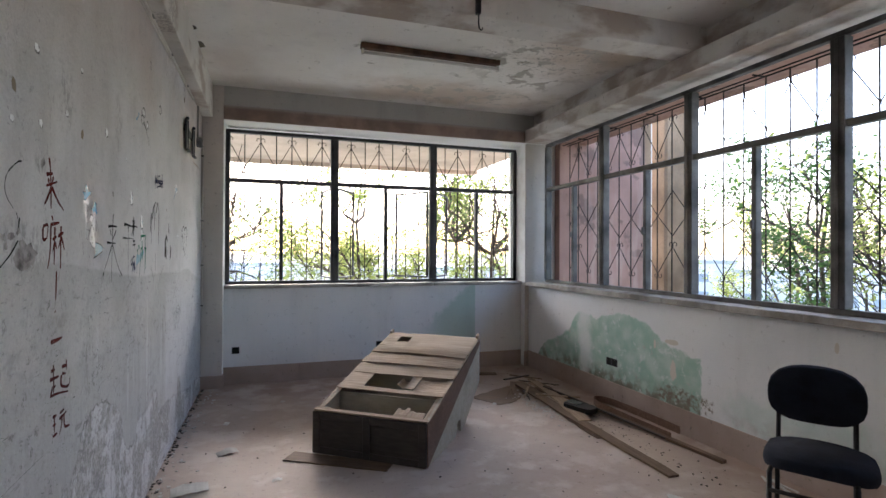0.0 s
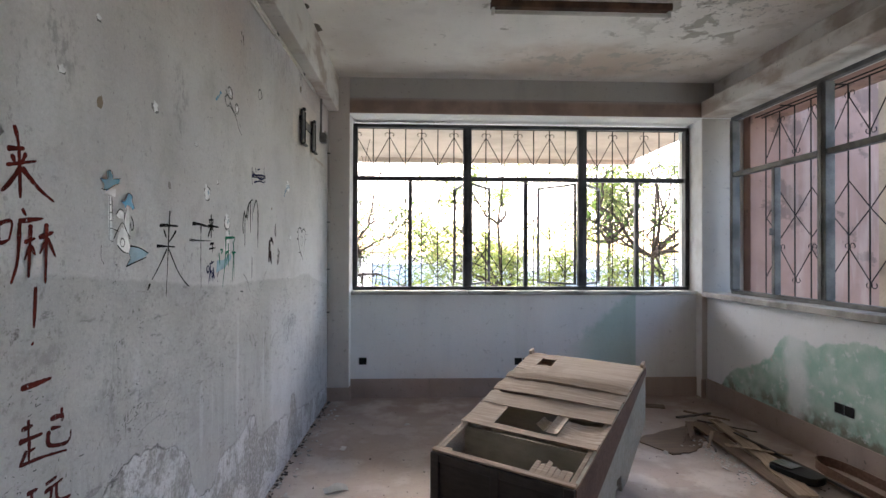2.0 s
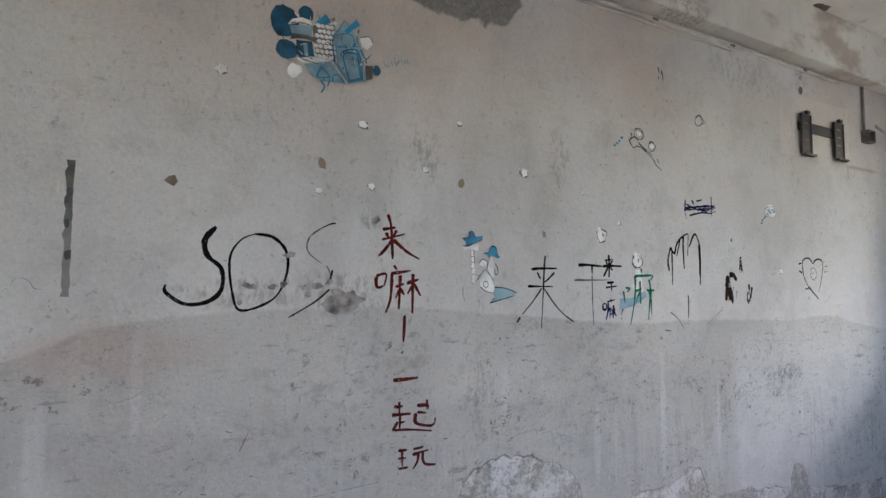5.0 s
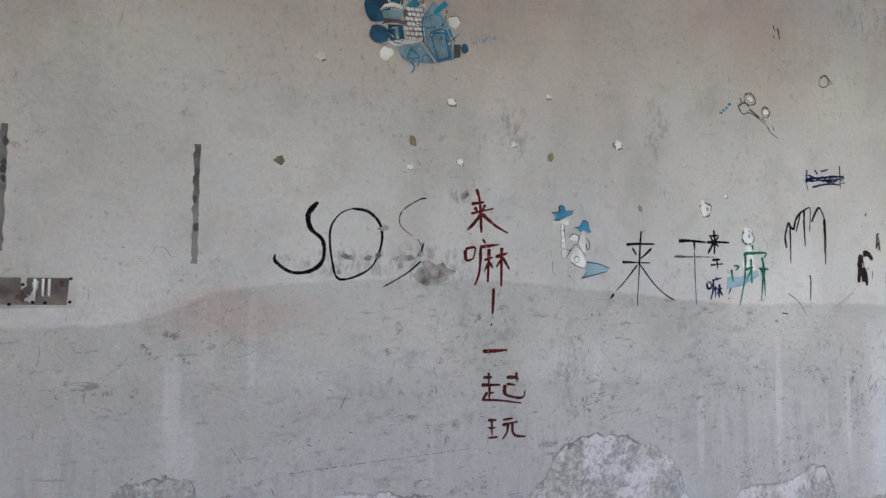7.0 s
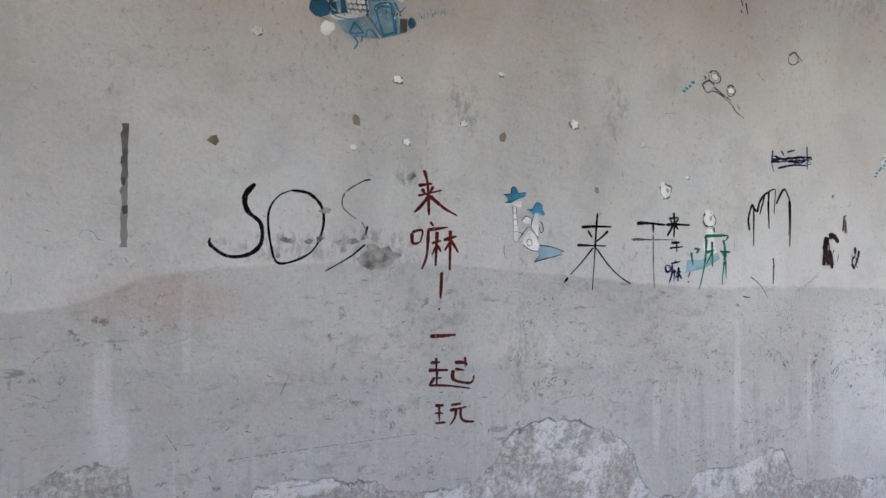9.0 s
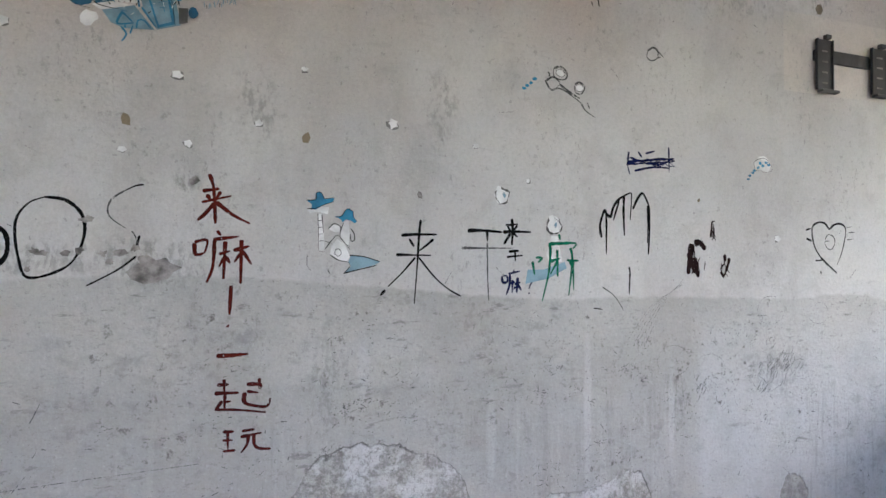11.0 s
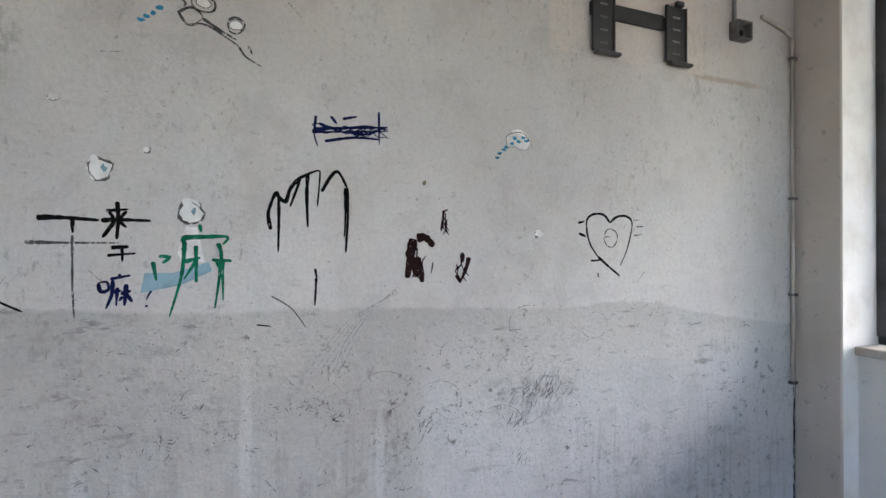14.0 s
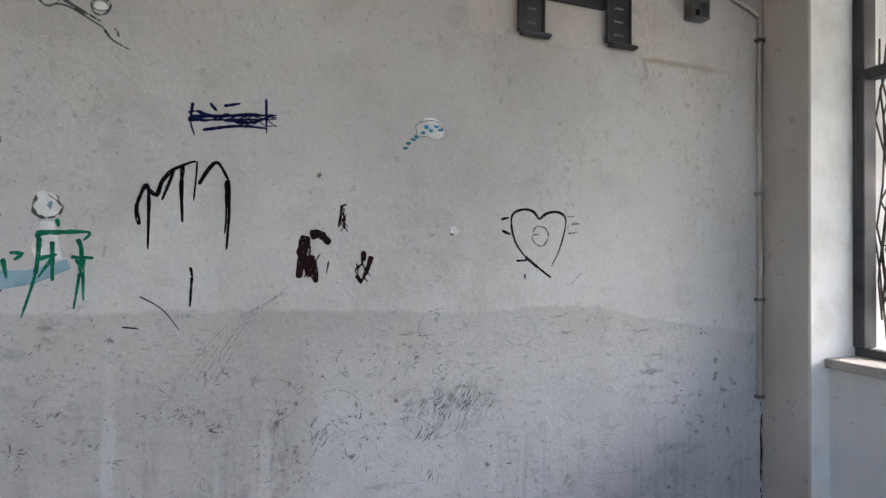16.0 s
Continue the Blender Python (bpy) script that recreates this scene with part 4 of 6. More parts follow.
pan = anchor("dustpan", "black dustpan with a bright metal plate", "dustpan", (2.56, 3.88, 0.02), turn=-70)
bm = cushion(0.3, 0.16, 0.05, 4)
bmesh.ops.translate(bm, vec=(0, 0, 0.03), verts=bm.verts)
tray = part("tray", bm, M_TUBE, pan)
box("plate", (-0.13, -0.05, 0.056), (0.0, 0.05, 0.064), M_CHROME, tray, "bright metal plate", 0.003, pose(0, 0, 0, 0, 0, 0))


def scraps(name, count, area, size, mat, label, category, seed):
    """Many small flat bits on the floor, as one stuff."""
    rnd = random.Random(seed)
    bm = bmesh.new()
    for _ in range(count):
        x, y = area(rnd)
        r = size * rnd.uniform(0.3, 1.3)
        vs = []
        for k in range(5):
            a = math.tau * (k + rnd.uniform(-0.3, 0.3)) / 5
            vs.append(bm.verts.new((x + r * math.cos(a) * rnd.uniform(0.5, 1.2), y + r * math.sin(a), 0.001 + rnd.uniform(0, r * 0.4))))
        top = bmesh.ops.extrude_face_region(bm, geom=[bm.faces.new(vs)])["geom"]
        bmesh.ops.translate(bm, vec=(0, 0, 0.002 + r * 0.15), verts=[v for v in top if isinstance(v, bmesh.types.BMVert)])
    tagged(part(name, bm, mat), label, category, kind="stuff")


scraps("plaster_crumbs", 170, lambda r: (LW + abs(r.gauss(0, 0.07)) + 0.015, r.uniform(0.5, 5.6)), 0.012, M_PAPER, "pale plaster crumbs along the wall foot", "debris", 1)
scraps("wall_foot_dirt", 260, lambda r: (LW + abs(r.gauss(0, 0.02)) + 0.006, r.uniform(0.5, 5.68)), 0.011, M_DARKWOOD, "dark dirt gathered along the wall foot", "debris", 6)
scraps("wood_chips", 130, lambda r: (2.55 + r.gauss(0, 0.12), 3.4 + r.gauss(0, 0.6)), 0.007, M_DARKWOOD, "dark wood chips round the broken boards", "debris", 2)
scraps("pale_chips", 170, lambda r: (2.30 + r.gauss(0, 0.05), 4.15 + r.gauss(0, 0.25)), 0.011, M_PAPER, "pale chips beside the broken boards", "debris", 3)
scraps("floor_grit", 150, lambda r: (r.uniform(-0.5, 2.9), r.uniform(2.0, 5.7)), 0.007, M_DARKWOOD, "dark grit scattered on the floor", "debris", 4)
for k, (x, y, r, a) in enumerate(((-0.27, 3.85, 0.07, 20), (-0.32, 4.5, 0.035, 70), (0.12, 5.0, 0.025, 30), (2.16, 2.32, 0.08, 50), (2.2, 2.2, 0.09, -20), (-0.43, 3.3, 0.1, 10), (0.05, 3.3, 0.03, 0), (1.96, 4.35, 0.03, 40))):
    bm = torn(-r, r, -r * 0.5, r * 0.5, 0.001, r * 0.18, 6, r * 0.18)
    ob = part("paper_scrap", bm, M_PAPER)
    ob.matrix_basis = pose(x, y, 0.001, 0, 0, a)
    tagged(ob, "torn scrap of white paper on the dusty floor", "paper", "paper scraps")

# ---- fittings ----
lamp = anchor("fluorescent_lamp", "rusty ceiling batten with a bare fluorescent tube", "lamp", (1.295, 4.16, 3.079))
batten = box("batten", (-0.61, -0.03, -0.045), (0.61, 0.03, 0), simple("rust_brown_batten", (0.13, 0.07, 0.045), 0.8, 0.2, vary=0.5, scale=30), lamp, "rust brown batten", 0.004)
for x in (-0.605, 0.585):
    box("holder", (x, -0.014, -0.09), (x + 0.02, 0.014, -0.0455), M_WHITEPVC, batten, bevel=0.003)
smooth(part("tube", tube(bmesh.new(), [(-0.584, 0, -0.073), (0.584, 0, -0.073)], 0.012, 10), M_WHITEPVC, lamp, "dusty unlit glass tube"))

hook = anchor("ceiling_hook", "black iron hook hanging from the cross beam", "hook", (1.235, 3.005, 2.93))
box("clamp", (-0.014, -0.012, -0.04), (0.014, 0.024, 0.14), M_TUBE, hook, bevel=0.003)
smooth(part("hook_rod", tube(bmesh.new(), [(0, 0, -0.041), (0, 0, -0.1), (0.004, 0, -0.13), (0.018, 0, -0.142), (0.028, 0, -0.125)], 0.005, 6), M_TUBE, hook))


def wall_box(name, at, turn, gangs, label):
    """An empty socket box, its shaded inside drawn as a black plate; its front lies in the local xz plane."""
    b = anchor(name, label, "socket", at, turn=turn)
    for k in range(gangs):
        x = (k - (gangs - 1) / 2) * 0.082
        # thin black plate on the wall in place of the box's shaded hollow
        box("recess", (x - 0.034, -0.004, -0.034), (x + 0.034, -0.001, 0.034), M_BLACK, b, bevel=0.001)
        for lo, hi in (((-0.037, -0.034), (-0.0345, 0.034)), ((0.0345, -0.034), (0.037, 0.034))):
            box("rim", (x + lo[0], -0.006, lo[1]), (x + hi[0], -0.001, hi[1]), M_GREYPLATE, b)


wall_box("wall_socket", (-0.335, FW, 0.355), 0, 1, "empty black socket box in the window wall")
wall_box("wall_socket", (1.225, FW, 0.345), 0, 2, "empty double socket box in the window wall")
wall_box("wall_socket", (RW, 4.06, 0.378), -90, 2, "empty double socket box in the green wall")

# the screen mount on the long wall: two upright plates and a bar
mount = anchor("screen_mount", "old grey steel screen mount on the wall", "bracket", (LW, 4.535, 2.2))
for y0, y1, z0, z1 in ((0.0, 0.105, 0.01, 0.25), (0.365, 0.475, 0.02, 0.25)):
    p = box("upright", (0.012, y0, z0), (0.02, y1, z1), M_GREYPLATE, mount, bevel=0.002)
    for y in (y0, y1 - 0.008):
        box("flange", (0.0205, y, z0), (0.026, y + 0.008, z1), M_GREYPLATE, p, bevel=0.001)
    for k in range(4):
        box("slot", (0.0205, y0 + 0.035, z0 + 0.03 + k * 0.05), (0.0212, y1 - 0.035, z0 + 0.038 + k * 0.05), M_TAPE, p)
    box("tab", (0.012, y0 + 0.05, z1 + 0.001), (0.032, y1 - 0.02, z1 + 0.022), M_GREYPLATE, p, bevel=0.003)
    box("foot", (0.012, y0 + 0.01, z0 - 0.014), (0.04, y1 + 0.02, z0 - 0.001), M_GREYPLATE, p, bevel=0.003)
box("cross_bar", (0.001, 0.106, 0.145), (0.011, 0.364, 0.208), M_GREYPLATE, mount, bevel=0.002)
box("cross_bar", (0.001, 0.0, 0.15), (0.0115, 0.47, 0.2), M_GREYPLATE, mount)

jb = anchor("junction_box", "open grey plastic junction box on the wall", "junction box", (LW, 5.325, 2.41))
for lo, hi in (((0, -0.045, -0.04), (0.006, 0.045, 0.04)), ((0.0065, -0.045, -0.04), (0.045, -0.04, 0.04)), ((0.0065, 0.04, -0.04), (0.045, 0.045, 0.04)),
               ((0.0065, -0.0395, -0.04), (0.045, 0.0395, -0.035)), ((0.0065, -0.0395, 0.035), (0.045, 0.0395, 0.04))):
    box("side", lo, hi, M_TAPE, jb, bevel=0.001)
for y in (-0.02, 0.02):
    box("knockout", (0.0065, y - 0.01, -0.01), (0.009, y + 0.01, 0.012), M_BLACK, jb)


def pipe(name, pts, r, mat, label, clips=()):
    p = anchor(name, label, "pipe", pts[0])
    o = Vector(pts[0])
    smooth(part("run", tube(bmesh.new(), [Vector(q) - o for q in pts], r, 8), mat, p))
    for c in clips:
        d = Vector(c) - o
        box("clip", d - Vector((r + 0.004, r + 0.009, 0.006)), d + Vector((r + 0.004, r + 0.009, 0.006)), M_TAPE, p, bevel=0.002)


PX = LW + 0.011
pipe("conduit", [(PX, 5.47, 2.505), (PX, 5.62, 2.468), (PX, 5.66, 2.45), (PX, 5.674, 2.42), (PX, 5.674, 0.84)], 0.009, M_WHITEPVC,
     "white plastic conduit running down the wall corner", [(PX, 5.674, z) for z in (2.343, 1.693, 1.25, 0.845)])
pipe("conduit", [(PX, 5.30, 2.451), (PX, 5.30, 2.747)], 0.009, M_TAPE, "grey conduit from the junction box to the beam")
pipe("conduit", [(PX, 0.2, 2.722), (PX, 5.0, 2.722)], 0.01, M_WHITEPVC, "white conduit along the beam foot", [(PX, y, 2.722) for y in (1.4, 2.1, 2.8, 3.3, 3.9, 4.6)])
pipe("conduit", [(PX, 0.2, 2.695), (PX, 3.9, 2.695)], 0.005, M_WHITEPVC, "thin white cable along the beam foot")

# ---- marks on the long wall ----


def flat(name, pts, off, mat, parent=None, label=""):
    """A thin patch on the long wall; pts are (y, z)."""
    bm = bmesh.new()
    f = bm.faces.new([bm.verts.new((LW + 0.3 * off - 0.00015, y, z)) for y, z in pts])
    top = bmesh.ops.extrude_face_region(bm, geom=[f])["geom"]
    bmesh.ops.translate(bm, vec=(0.0003, 0, 0), verts=[v for v in top if isinstance(v, bmesh.types.BMVert)])
    return part(name, bm, mat, parent, label)


def ragged(cy, cz, ry, rz, rnd, n=14, rough=0.3):
    out = []
    for k in range(n):
        a = math.tau * k / n
        r = 1 + rnd.uniform(-rough, rough)
        out.append((cy + ry * r * math.cos(a), cz + rz * r * math.sin(a)))
    return out


def stroke(bm, pts, width, off, rnd):
    """A brush stroke with uneven width on the long wall."""
    line = curve_points(pts, 0.007)
    left, right = [], []
    load = rnd.uniform(0.9, 1.1)
    for i, p in enumerate(line):
        d = (line[min(i + 1, len(line) - 1)] - line[max(i - 1, 0)]).normalized()
        f = i / max(1, len(line) - 1)
        load = min(1.15, max(0.62, load + rnd.gauss(0, 0.07)))
        w = width * 0.5 * load * (1.1 - 0.5 * f) * rnd.uniform(0.85, 1.15) * min(1.0, 0.55 + 8 * min(f, 1 - f))
        s = Vector((-d.y, d.x)) * w
        left.append(bm.verts.new((LW + 0.3 * off, *(p + s))))
        right.append(bm.verts.new((LW + 0.3 * off, *(p - s))))
    for i in range(len(line) - 1):
        bm.faces.new((left[i], left[i + 1], right[i + 1], right[i]))


def outline(pts, parent, off, width=0.0032):
    """A thin ink line round a patch."""
    bm = bmesh.new()
    stroke(bm, pts + pts[:1], width, off, rnd)
    part("outline", bm, INKS["ink"], parent)


rnd = random.Random(5)
GRAFFITI_LABELS = {
    "red": "dark red brush writing on the plaster wall", "maroon": "dark red brush writing near the wall foot",
    "maroonblack": "smeared brown black paint blot on the wall", "black": "black painted marks on the plaster wall",
    "navy": "navy blue marker scrawl on the plaster wall", "green": "green brush writing on the plaster wall", "ink": "faint ink outline drawing on the wall"}
GRAFFITI = [
    ("graffiti_word", "red", 12, (1.890, 1.522), [[(34, 159), (47, 112), (53, 0)], [(14, 104), (64, 113)], [(27, 94), (38, 75)], [(12, 68), (100, 91)], [(50, 66), (22, 31), (0, 10)], [(55, 69), (106, 29), (158, 2)], [(68, 104), (54, 78)]]),
    ("graffiti_word", "red", 11, (1.882, 1.328), [[(0, 132), (4, 95), (30, 101)], [(0, 134), (37, 141), (30, 99)], [(66, 172), (78, 156)], [(55, 143), (132, 154)], [(59, 141), (54, 56), (36, 5)], [(72, 96), (106, 107)], [(91, 138), (86, 16)], [(89, 90), (73, 56)], [(91, 90), (106, 67)], [(115, 108), (164, 123)], [(140, 143), (138, 0)], [(139, 102), (118, 70)], [(143, 108), (171, 63)]]),
    ("graffiti_mark", "red", 13, (1.981, 1.190), [[(10, 133), (9, 101), (6, 38)], [(0, 5), (4, 0)]]),
    ("graffiti_word", "red", 12, (1.949, 1.098), [[(0, 0), (48, 0), (97, 2)]]),
    ("graffiti_word", "maroon", 11, (1.945, 0.906), [[(7, 99), (42, 99)], [(28, 116), (29, 67)], [(0, 73), (73, 70)], [(31, 67), (30, 20)], [(31, 43), (50, 45)], [(23, 48), (2, 18)], [(2, 21), (70, 15), (156, 0)], [(96, 96), (139, 92), (137, 78)], [(135, 113), (136, 78)], [(97, 73), (133, 66)], [(91, 70), (89, 41), (109, 28), (158, 20), (170, 47)]]),
    ("graffiti_word", "maroon", 10, (1.970, 0.781), [[(0, 73), (34, 71)], [(15, 74), (16, 16)], [(0, 46), (31, 44)], [(1, 11), (39, 11)], [(58, 70), (97, 73)], [(54, 52), (118, 60)], [(78, 58), (74, 27), (55, 0)], [(95, 61), (96, 24), (114, 9), (147, 5)]]),
    ("graffiti_word", "black", 9, (2.478, 1.249), [[(75, 245), (125, 249), (209, 250)], [(103, 234), (122, 205)], [(194, 233), (166, 209), (141, 191)], [(56, 176), (185, 174)], [(146, 302), (140, 245), (132, 117), (123, 0)], [(126, 166), (76, 110), (27, 63)], [(17, 52), (0, 32)], [(139, 166), (197, 97), (250, 52), (300, 24)]]),
    ("graffiti_word", "black", 11, (2.804, 1.477), [[(0, 38), (51, 40), (138, 35)], [(78, 37), (79, 0)]]),
    ("graffiti_word", "ink", 8, (2.780, 1.244), [[(0, 207), (97, 207), (209, 208)], [(102, 227), (104, 100), (109, 0)]]),
    ("graffiti_word", "black", 10, (2.946, 1.401), [[(0, 111), (43, 114), (118, 113)], [(37, 163), (40, 119), (37, 61)], [(11, 137), (64, 143)], [(18, 134), (32, 117)], [(60, 138), (43, 117)], [(32, 109), (4, 65)], [(43, 109), (60, 93)], [(24, 38), (66, 41)], [(16, 17), (83, 23)], [(50, 38), (51, 0)]]),
    ("graffiti_word", "navy", 10, (2.942, 1.273), [[(0, 71), (5, 48), (23, 52), (19, 74), (0, 71)], [(48, 95), (51, 83)], [(27, 81), (75, 91)], [(33, 79), (31, 39), (17, 0)], [(44, 58), (42, 8)], [(34, 45), (54, 50)], [(65, 67), (61, 8)], [(52, 41), (77, 49)], [(57, 34), (48, 21)], [(65, 41), (80, 18)]]),
    ("graffiti_mark", "navy", 8, (3.045, 1.276), [[(0, 61), (16, 69), (27, 56), (16, 35), (10, 20)], [(10, 6), (11, 0)]]),
    ("graffiti_word", "green", 11, (3.070, 1.247), [[(116, 261), (120, 239)], [(77, 207), (77, 221), (125, 225), (190, 226), (177, 204)], [(78, 212), (71, 116), (42, 0)], [(14, 169), (41, 167), (23, 150)], [(0, 154), (9, 101)], [(107, 200), (109, 95)], [(77, 154), (119, 166)], [(109, 159), (77, 104)], [(165, 208), (174, 159), (158, 19)], [(149, 159), (202, 157)], [(177, 154), (180, 42)], [(161, 154), (174, 132)]]),
    ("graffiti_drawing", "black", 10, (3.372, 1.429), [[(7, 68), (0, 122), (27, 176), (29, 0)], [(27, 168), (49, 154), (62, 193), (90, 225), (62, 139)], [(84, 225), (143, 254), (150, 236), (143, 141)], [(114, 242), (111, 179), (115, 78)], [(156, 189), (183, 237), (206, 254), (234, 208)], [(234, 208), (238, 113), (232, 1)], [(230, 205), (230, 97), (227, 49)]]),
    ("graffiti_scribble", "navy", 8, (3.497, 1.759), [[(12, 94), (7, 38), (18, 0)], [(7, 54), (242, 79)], [(0, 42), (236, 66)], [(21, 71), (76, 59), (169, 77), (242, 71)], [(94, 92), (140, 104)], [(211, 126), (213, 20)], [(39, 17), (131, 36), (216, 37)], [(57, 97), (76, 75)], [(103, 53), (169, 50), (226, 75)]]),
    ("graffiti_blot", "maroonblack", 26, (3.809, 1.333), [[(20, 144), (8, 83), (0, 14)], [(32, 145), (62, 149), (92, 120)], [(28, 83), (44, 41), (52, 0)], [(4, 107), (32, 17)]]),
    ("graffiti_blot", "maroonblack", 16, (3.984, 1.328), [[(21, 105), (25, 72)], [(47, 89), (38, 51), (13, 0)], [(0, 28), (17, 4)]]),
    ("graffiti_blot", "maroonblack", 8, (3.926, 1.508), [[(4, 62), (27, 71)], [(11, 63), (0, 0)]]),
    ("graffiti_heart", "black", 9, (4.485, 1.340), [[(150, 213), (122, 242), (78, 245), (43, 224), (42, 176), (59, 125), (94, 80)], [(150, 213), (184, 237), (229, 241), (258, 219), (250, 160), (227, 94), (200, 47)], [(94, 80), (137, 48), (199, 5)], [(0, 208), (31, 216)], [(4, 169), (37, 157)], [(59, 65), (102, 67)], [(93, 18), (95, 0)]]),
    ("graffiti_heart", "ink", 5, (4.606, 1.459), [[(3, 46), (18, 68), (53, 63), (66, 33), (44, 0), (14, 7), (0, 36), (32, 39)], [(144, 107), (177, 110)], [(158, 81), (199, 84)], [(147, 47), (195, 52)]]),
    ("graffiti_mark", "black", 5, (3.342, 1.200), [[(41, 98), (98, 60), (142, 0)], [(0, 14), (41, 8)]]),
    ("graffiti_mark", "black", 7, (3.510, 1.266), [[(0, 114), (5, 86)], [(4, 86), (0, 0)]]),
    ("graffiti_mark", "black", 6, (3.332, 2.433), [[(0, 62), (11, 33)], [(26, 51), (37, 2)], [(1, 16), (6, 0)]]),
    ("graffiti_letter", "black", 13, (1.237, 1.376), [[(130, 232), (100, 190), (109, 143), (148, 104), (149, 41), (111, 5), (50, 0), (0, 35), (0, 57)]]),
    ("graffiti_letter", "black", 9, (1.408, 1.353), [[(70, 238), (127, 229), (169, 182), (169, 107), (129, 33), (36, 0), (9, 56), (0, 160), (30, 217), (75, 239)]]),
    ("graffiti_letter", "black", 5, (1.685, 1.617), [[(53, 21), (33, 18), (0, 0)]]),
    ("graffiti_letter", "ink", 5, (1.641, 1.442), [[(44, 175), (12, 150), (0, 117), (11, 89), (49, 61)], [(66, 52), (79, 28), (85, 0)]]),
    ("graffiti_letter", "black", 6, (1.587, 1.327), [[(141, 154), (128, 104)], [(132, 90), (82, 48), (0, 0)]]),
    ("outline_drawing", "ink", 7, (3.124, 1.982), [[(0, 128), (25, 93), (58, 101), (94, 91), (162, 51)], [(64, 117), (106, 93), (155, 69)], [(162, 49), (181, 23), (225, 0)], [(11, 161), (20, 153), (15, 142)], [(37, 177), (70, 188), (96, 165), (91, 142), (64, 136), (37, 150), (37, 177)], [(130, 121), (152, 135), (177, 118), (161, 89), (137, 91), (130, 121)], [(5, 126), (34, 143), (64, 123), (47, 99)], [(187, 55), (199, 32)], [(106, 87), (125, 74)]]),
    ("outline_drawing", "ink", 7, (3.600, 2.244), [[(3, 38), (31, 56), (54, 43), (50, 13), (22, 0), (0, 11), (3, 38)], [(43, 52), (83, 21)], [(52, 16), (69, 19)]]),
]
rnd = random.Random(5)
for name, ink, width, (oy, oz), strokes in GRAFFITI:
    word = anchor(name, GRAFFITI_LABELS[ink], "graffiti", (0, 0, 0), "wall graffiti")
    for k, pts in enumerate(strokes):
        bm = bmesh.new()
        stroke(bm, [(oy + a / 1000, oz + b / 1000) for a, b in pts], width * 1.12 / 1000, 0.0012 + 0.0005 * k, rnd)
        part("stroke", bm, INKS[ink], word)
    if name in ("graffiti_scribble", "graffiti_blot"):
        span = [max(p[i] for st in strokes for p in st) / 1000 for i in (0, 1)]
        for k in range(4 if name == "graffiti_scribble" else 9):
            bm = bmesh.new()
            if name == "graffiti_scribble":
                pts = [(oy + span[0] * j / 7, oz + span[1] * (0.45 + rnd.uniform(-0.13, 0.13))) for j in range(8)]
            else:
                y, z = oy + span[0] * rnd.uniform(0.1, 0.9), oz + span[1] * rnd.uniform(0.3, 0.9)
                pts = [(y + rnd.uniform(-0.01, 0.01), z - 0.02 * j) for j in range(3)]
            stroke(bm, pts, 0.005, 0.006 + 0.0005 * k, rnd)
            part("stroke", bm, INKS[ink], word)

# faint pencil rings and lines
pencil = anchor("pencil_scribble", "faint pencil scribbles on the lower wall", "graffiti")
for k in range(16):
    cy, cz, r = rnd.uniform(3.7, 4.6), rnd.uniform(0.75, 1.2), rnd.uniform(0.02, 0.1)
    a0, da = rnd.uniform(0, 6), rnd.uniform(2, 6)
    bm = bmesh.new()
    stroke(bm, [(cy + r * math.cos(a0 + da * j / 7), cz + 0.8 * r * math.sin(a0 + da * j / 7)) for j in range(8)], 0.002, 0.0011 + 0.0004 * k, rnd)
    part("line", bm, INKS["pencil"], pencil)
for cy, cz, ry, rz, count in ((4.32, 0.92, 0.13, 0.07, 70), (4.22, 0.825, 0.035, 0.02, 16), (3.86, 0.85, 0.04, 0.06, 12), (4.24, 0.68, 0.03, 0.02, 6), (4.75, 0.6, 0.02, 0.03, 6)):
    for k in range(count):
        y, z = cy + ry * rnd.gauss(0, 0.45), cz + rz * rnd.gauss(0, 0.5)
        a, ln = rnd.gauss(1.0, 0.25), rnd.uniform(0.015, 0.045)
        bm = bmesh.new()
        stroke(bm, [(y, z), (y + ln * math.cos(a), z + ln * math.sin(a))], rnd.uniform(0.0014, 0.0034), 0.0024 + 0.0001 * k, rnd)
        part("line", bm, INKS["ink"], pencil)
bm = bmesh.new()
for k in range(40):
    z = rnd.uniform(0.02, 0.82)
    stroke(bm, [(5.694 + rnd.uniform(-0.003, 0.003), z), (5.694 + rnd.uniform(-0.004, 0.003), z - rnd.uniform(0.01, 0.07))], rnd.uniform(0.004, 0.01), 0.0012 + 0.0001 * k, rnd)
tagged(part("corner_dirt", bm, INKS["black"]), "dark dirt in the wall corner", "dirt", kind="stuff")
for k in range(6):
    bm = bmesh.new()
    stroke(bm, [(3.5 + 0.015 * k, 1.08 - 0.008 * k), (3.62 + 0.012 * k, 1.22), (3.78, 1.3 + 0.006 * k)], 0.0018, 0.013 + 0.0004 * k, rnd)
    part("line", bm, INKS["pencil"], pencil)
bm = bmesh.new()
for k in range(130):
    low = rnd.random() < 0.8
    cy, cz = rnd.uniform(0.6, 5.4), rnd.uniform(0.4, 1.25) if low else rnd.uniform(1.3, 2.5)
    a, ln = rnd.gauss(0.5, 0.8), rnd.choice((0.01, 0.015, 0.02, 0.03, 0.06))
    d = (ln * math.cos(a), ln * math.sin(a))
    stroke(bm, [(cy, cz), (cy + d[0], cz + d[1])], rnd.uniform(0.0015, 0.004), 0.0015, rnd)
tagged(part("wall_scuffs", bm, INKS["pencil"]), "small dark scuffs and scratches on the wall", "scuff marks", kind="stuff")
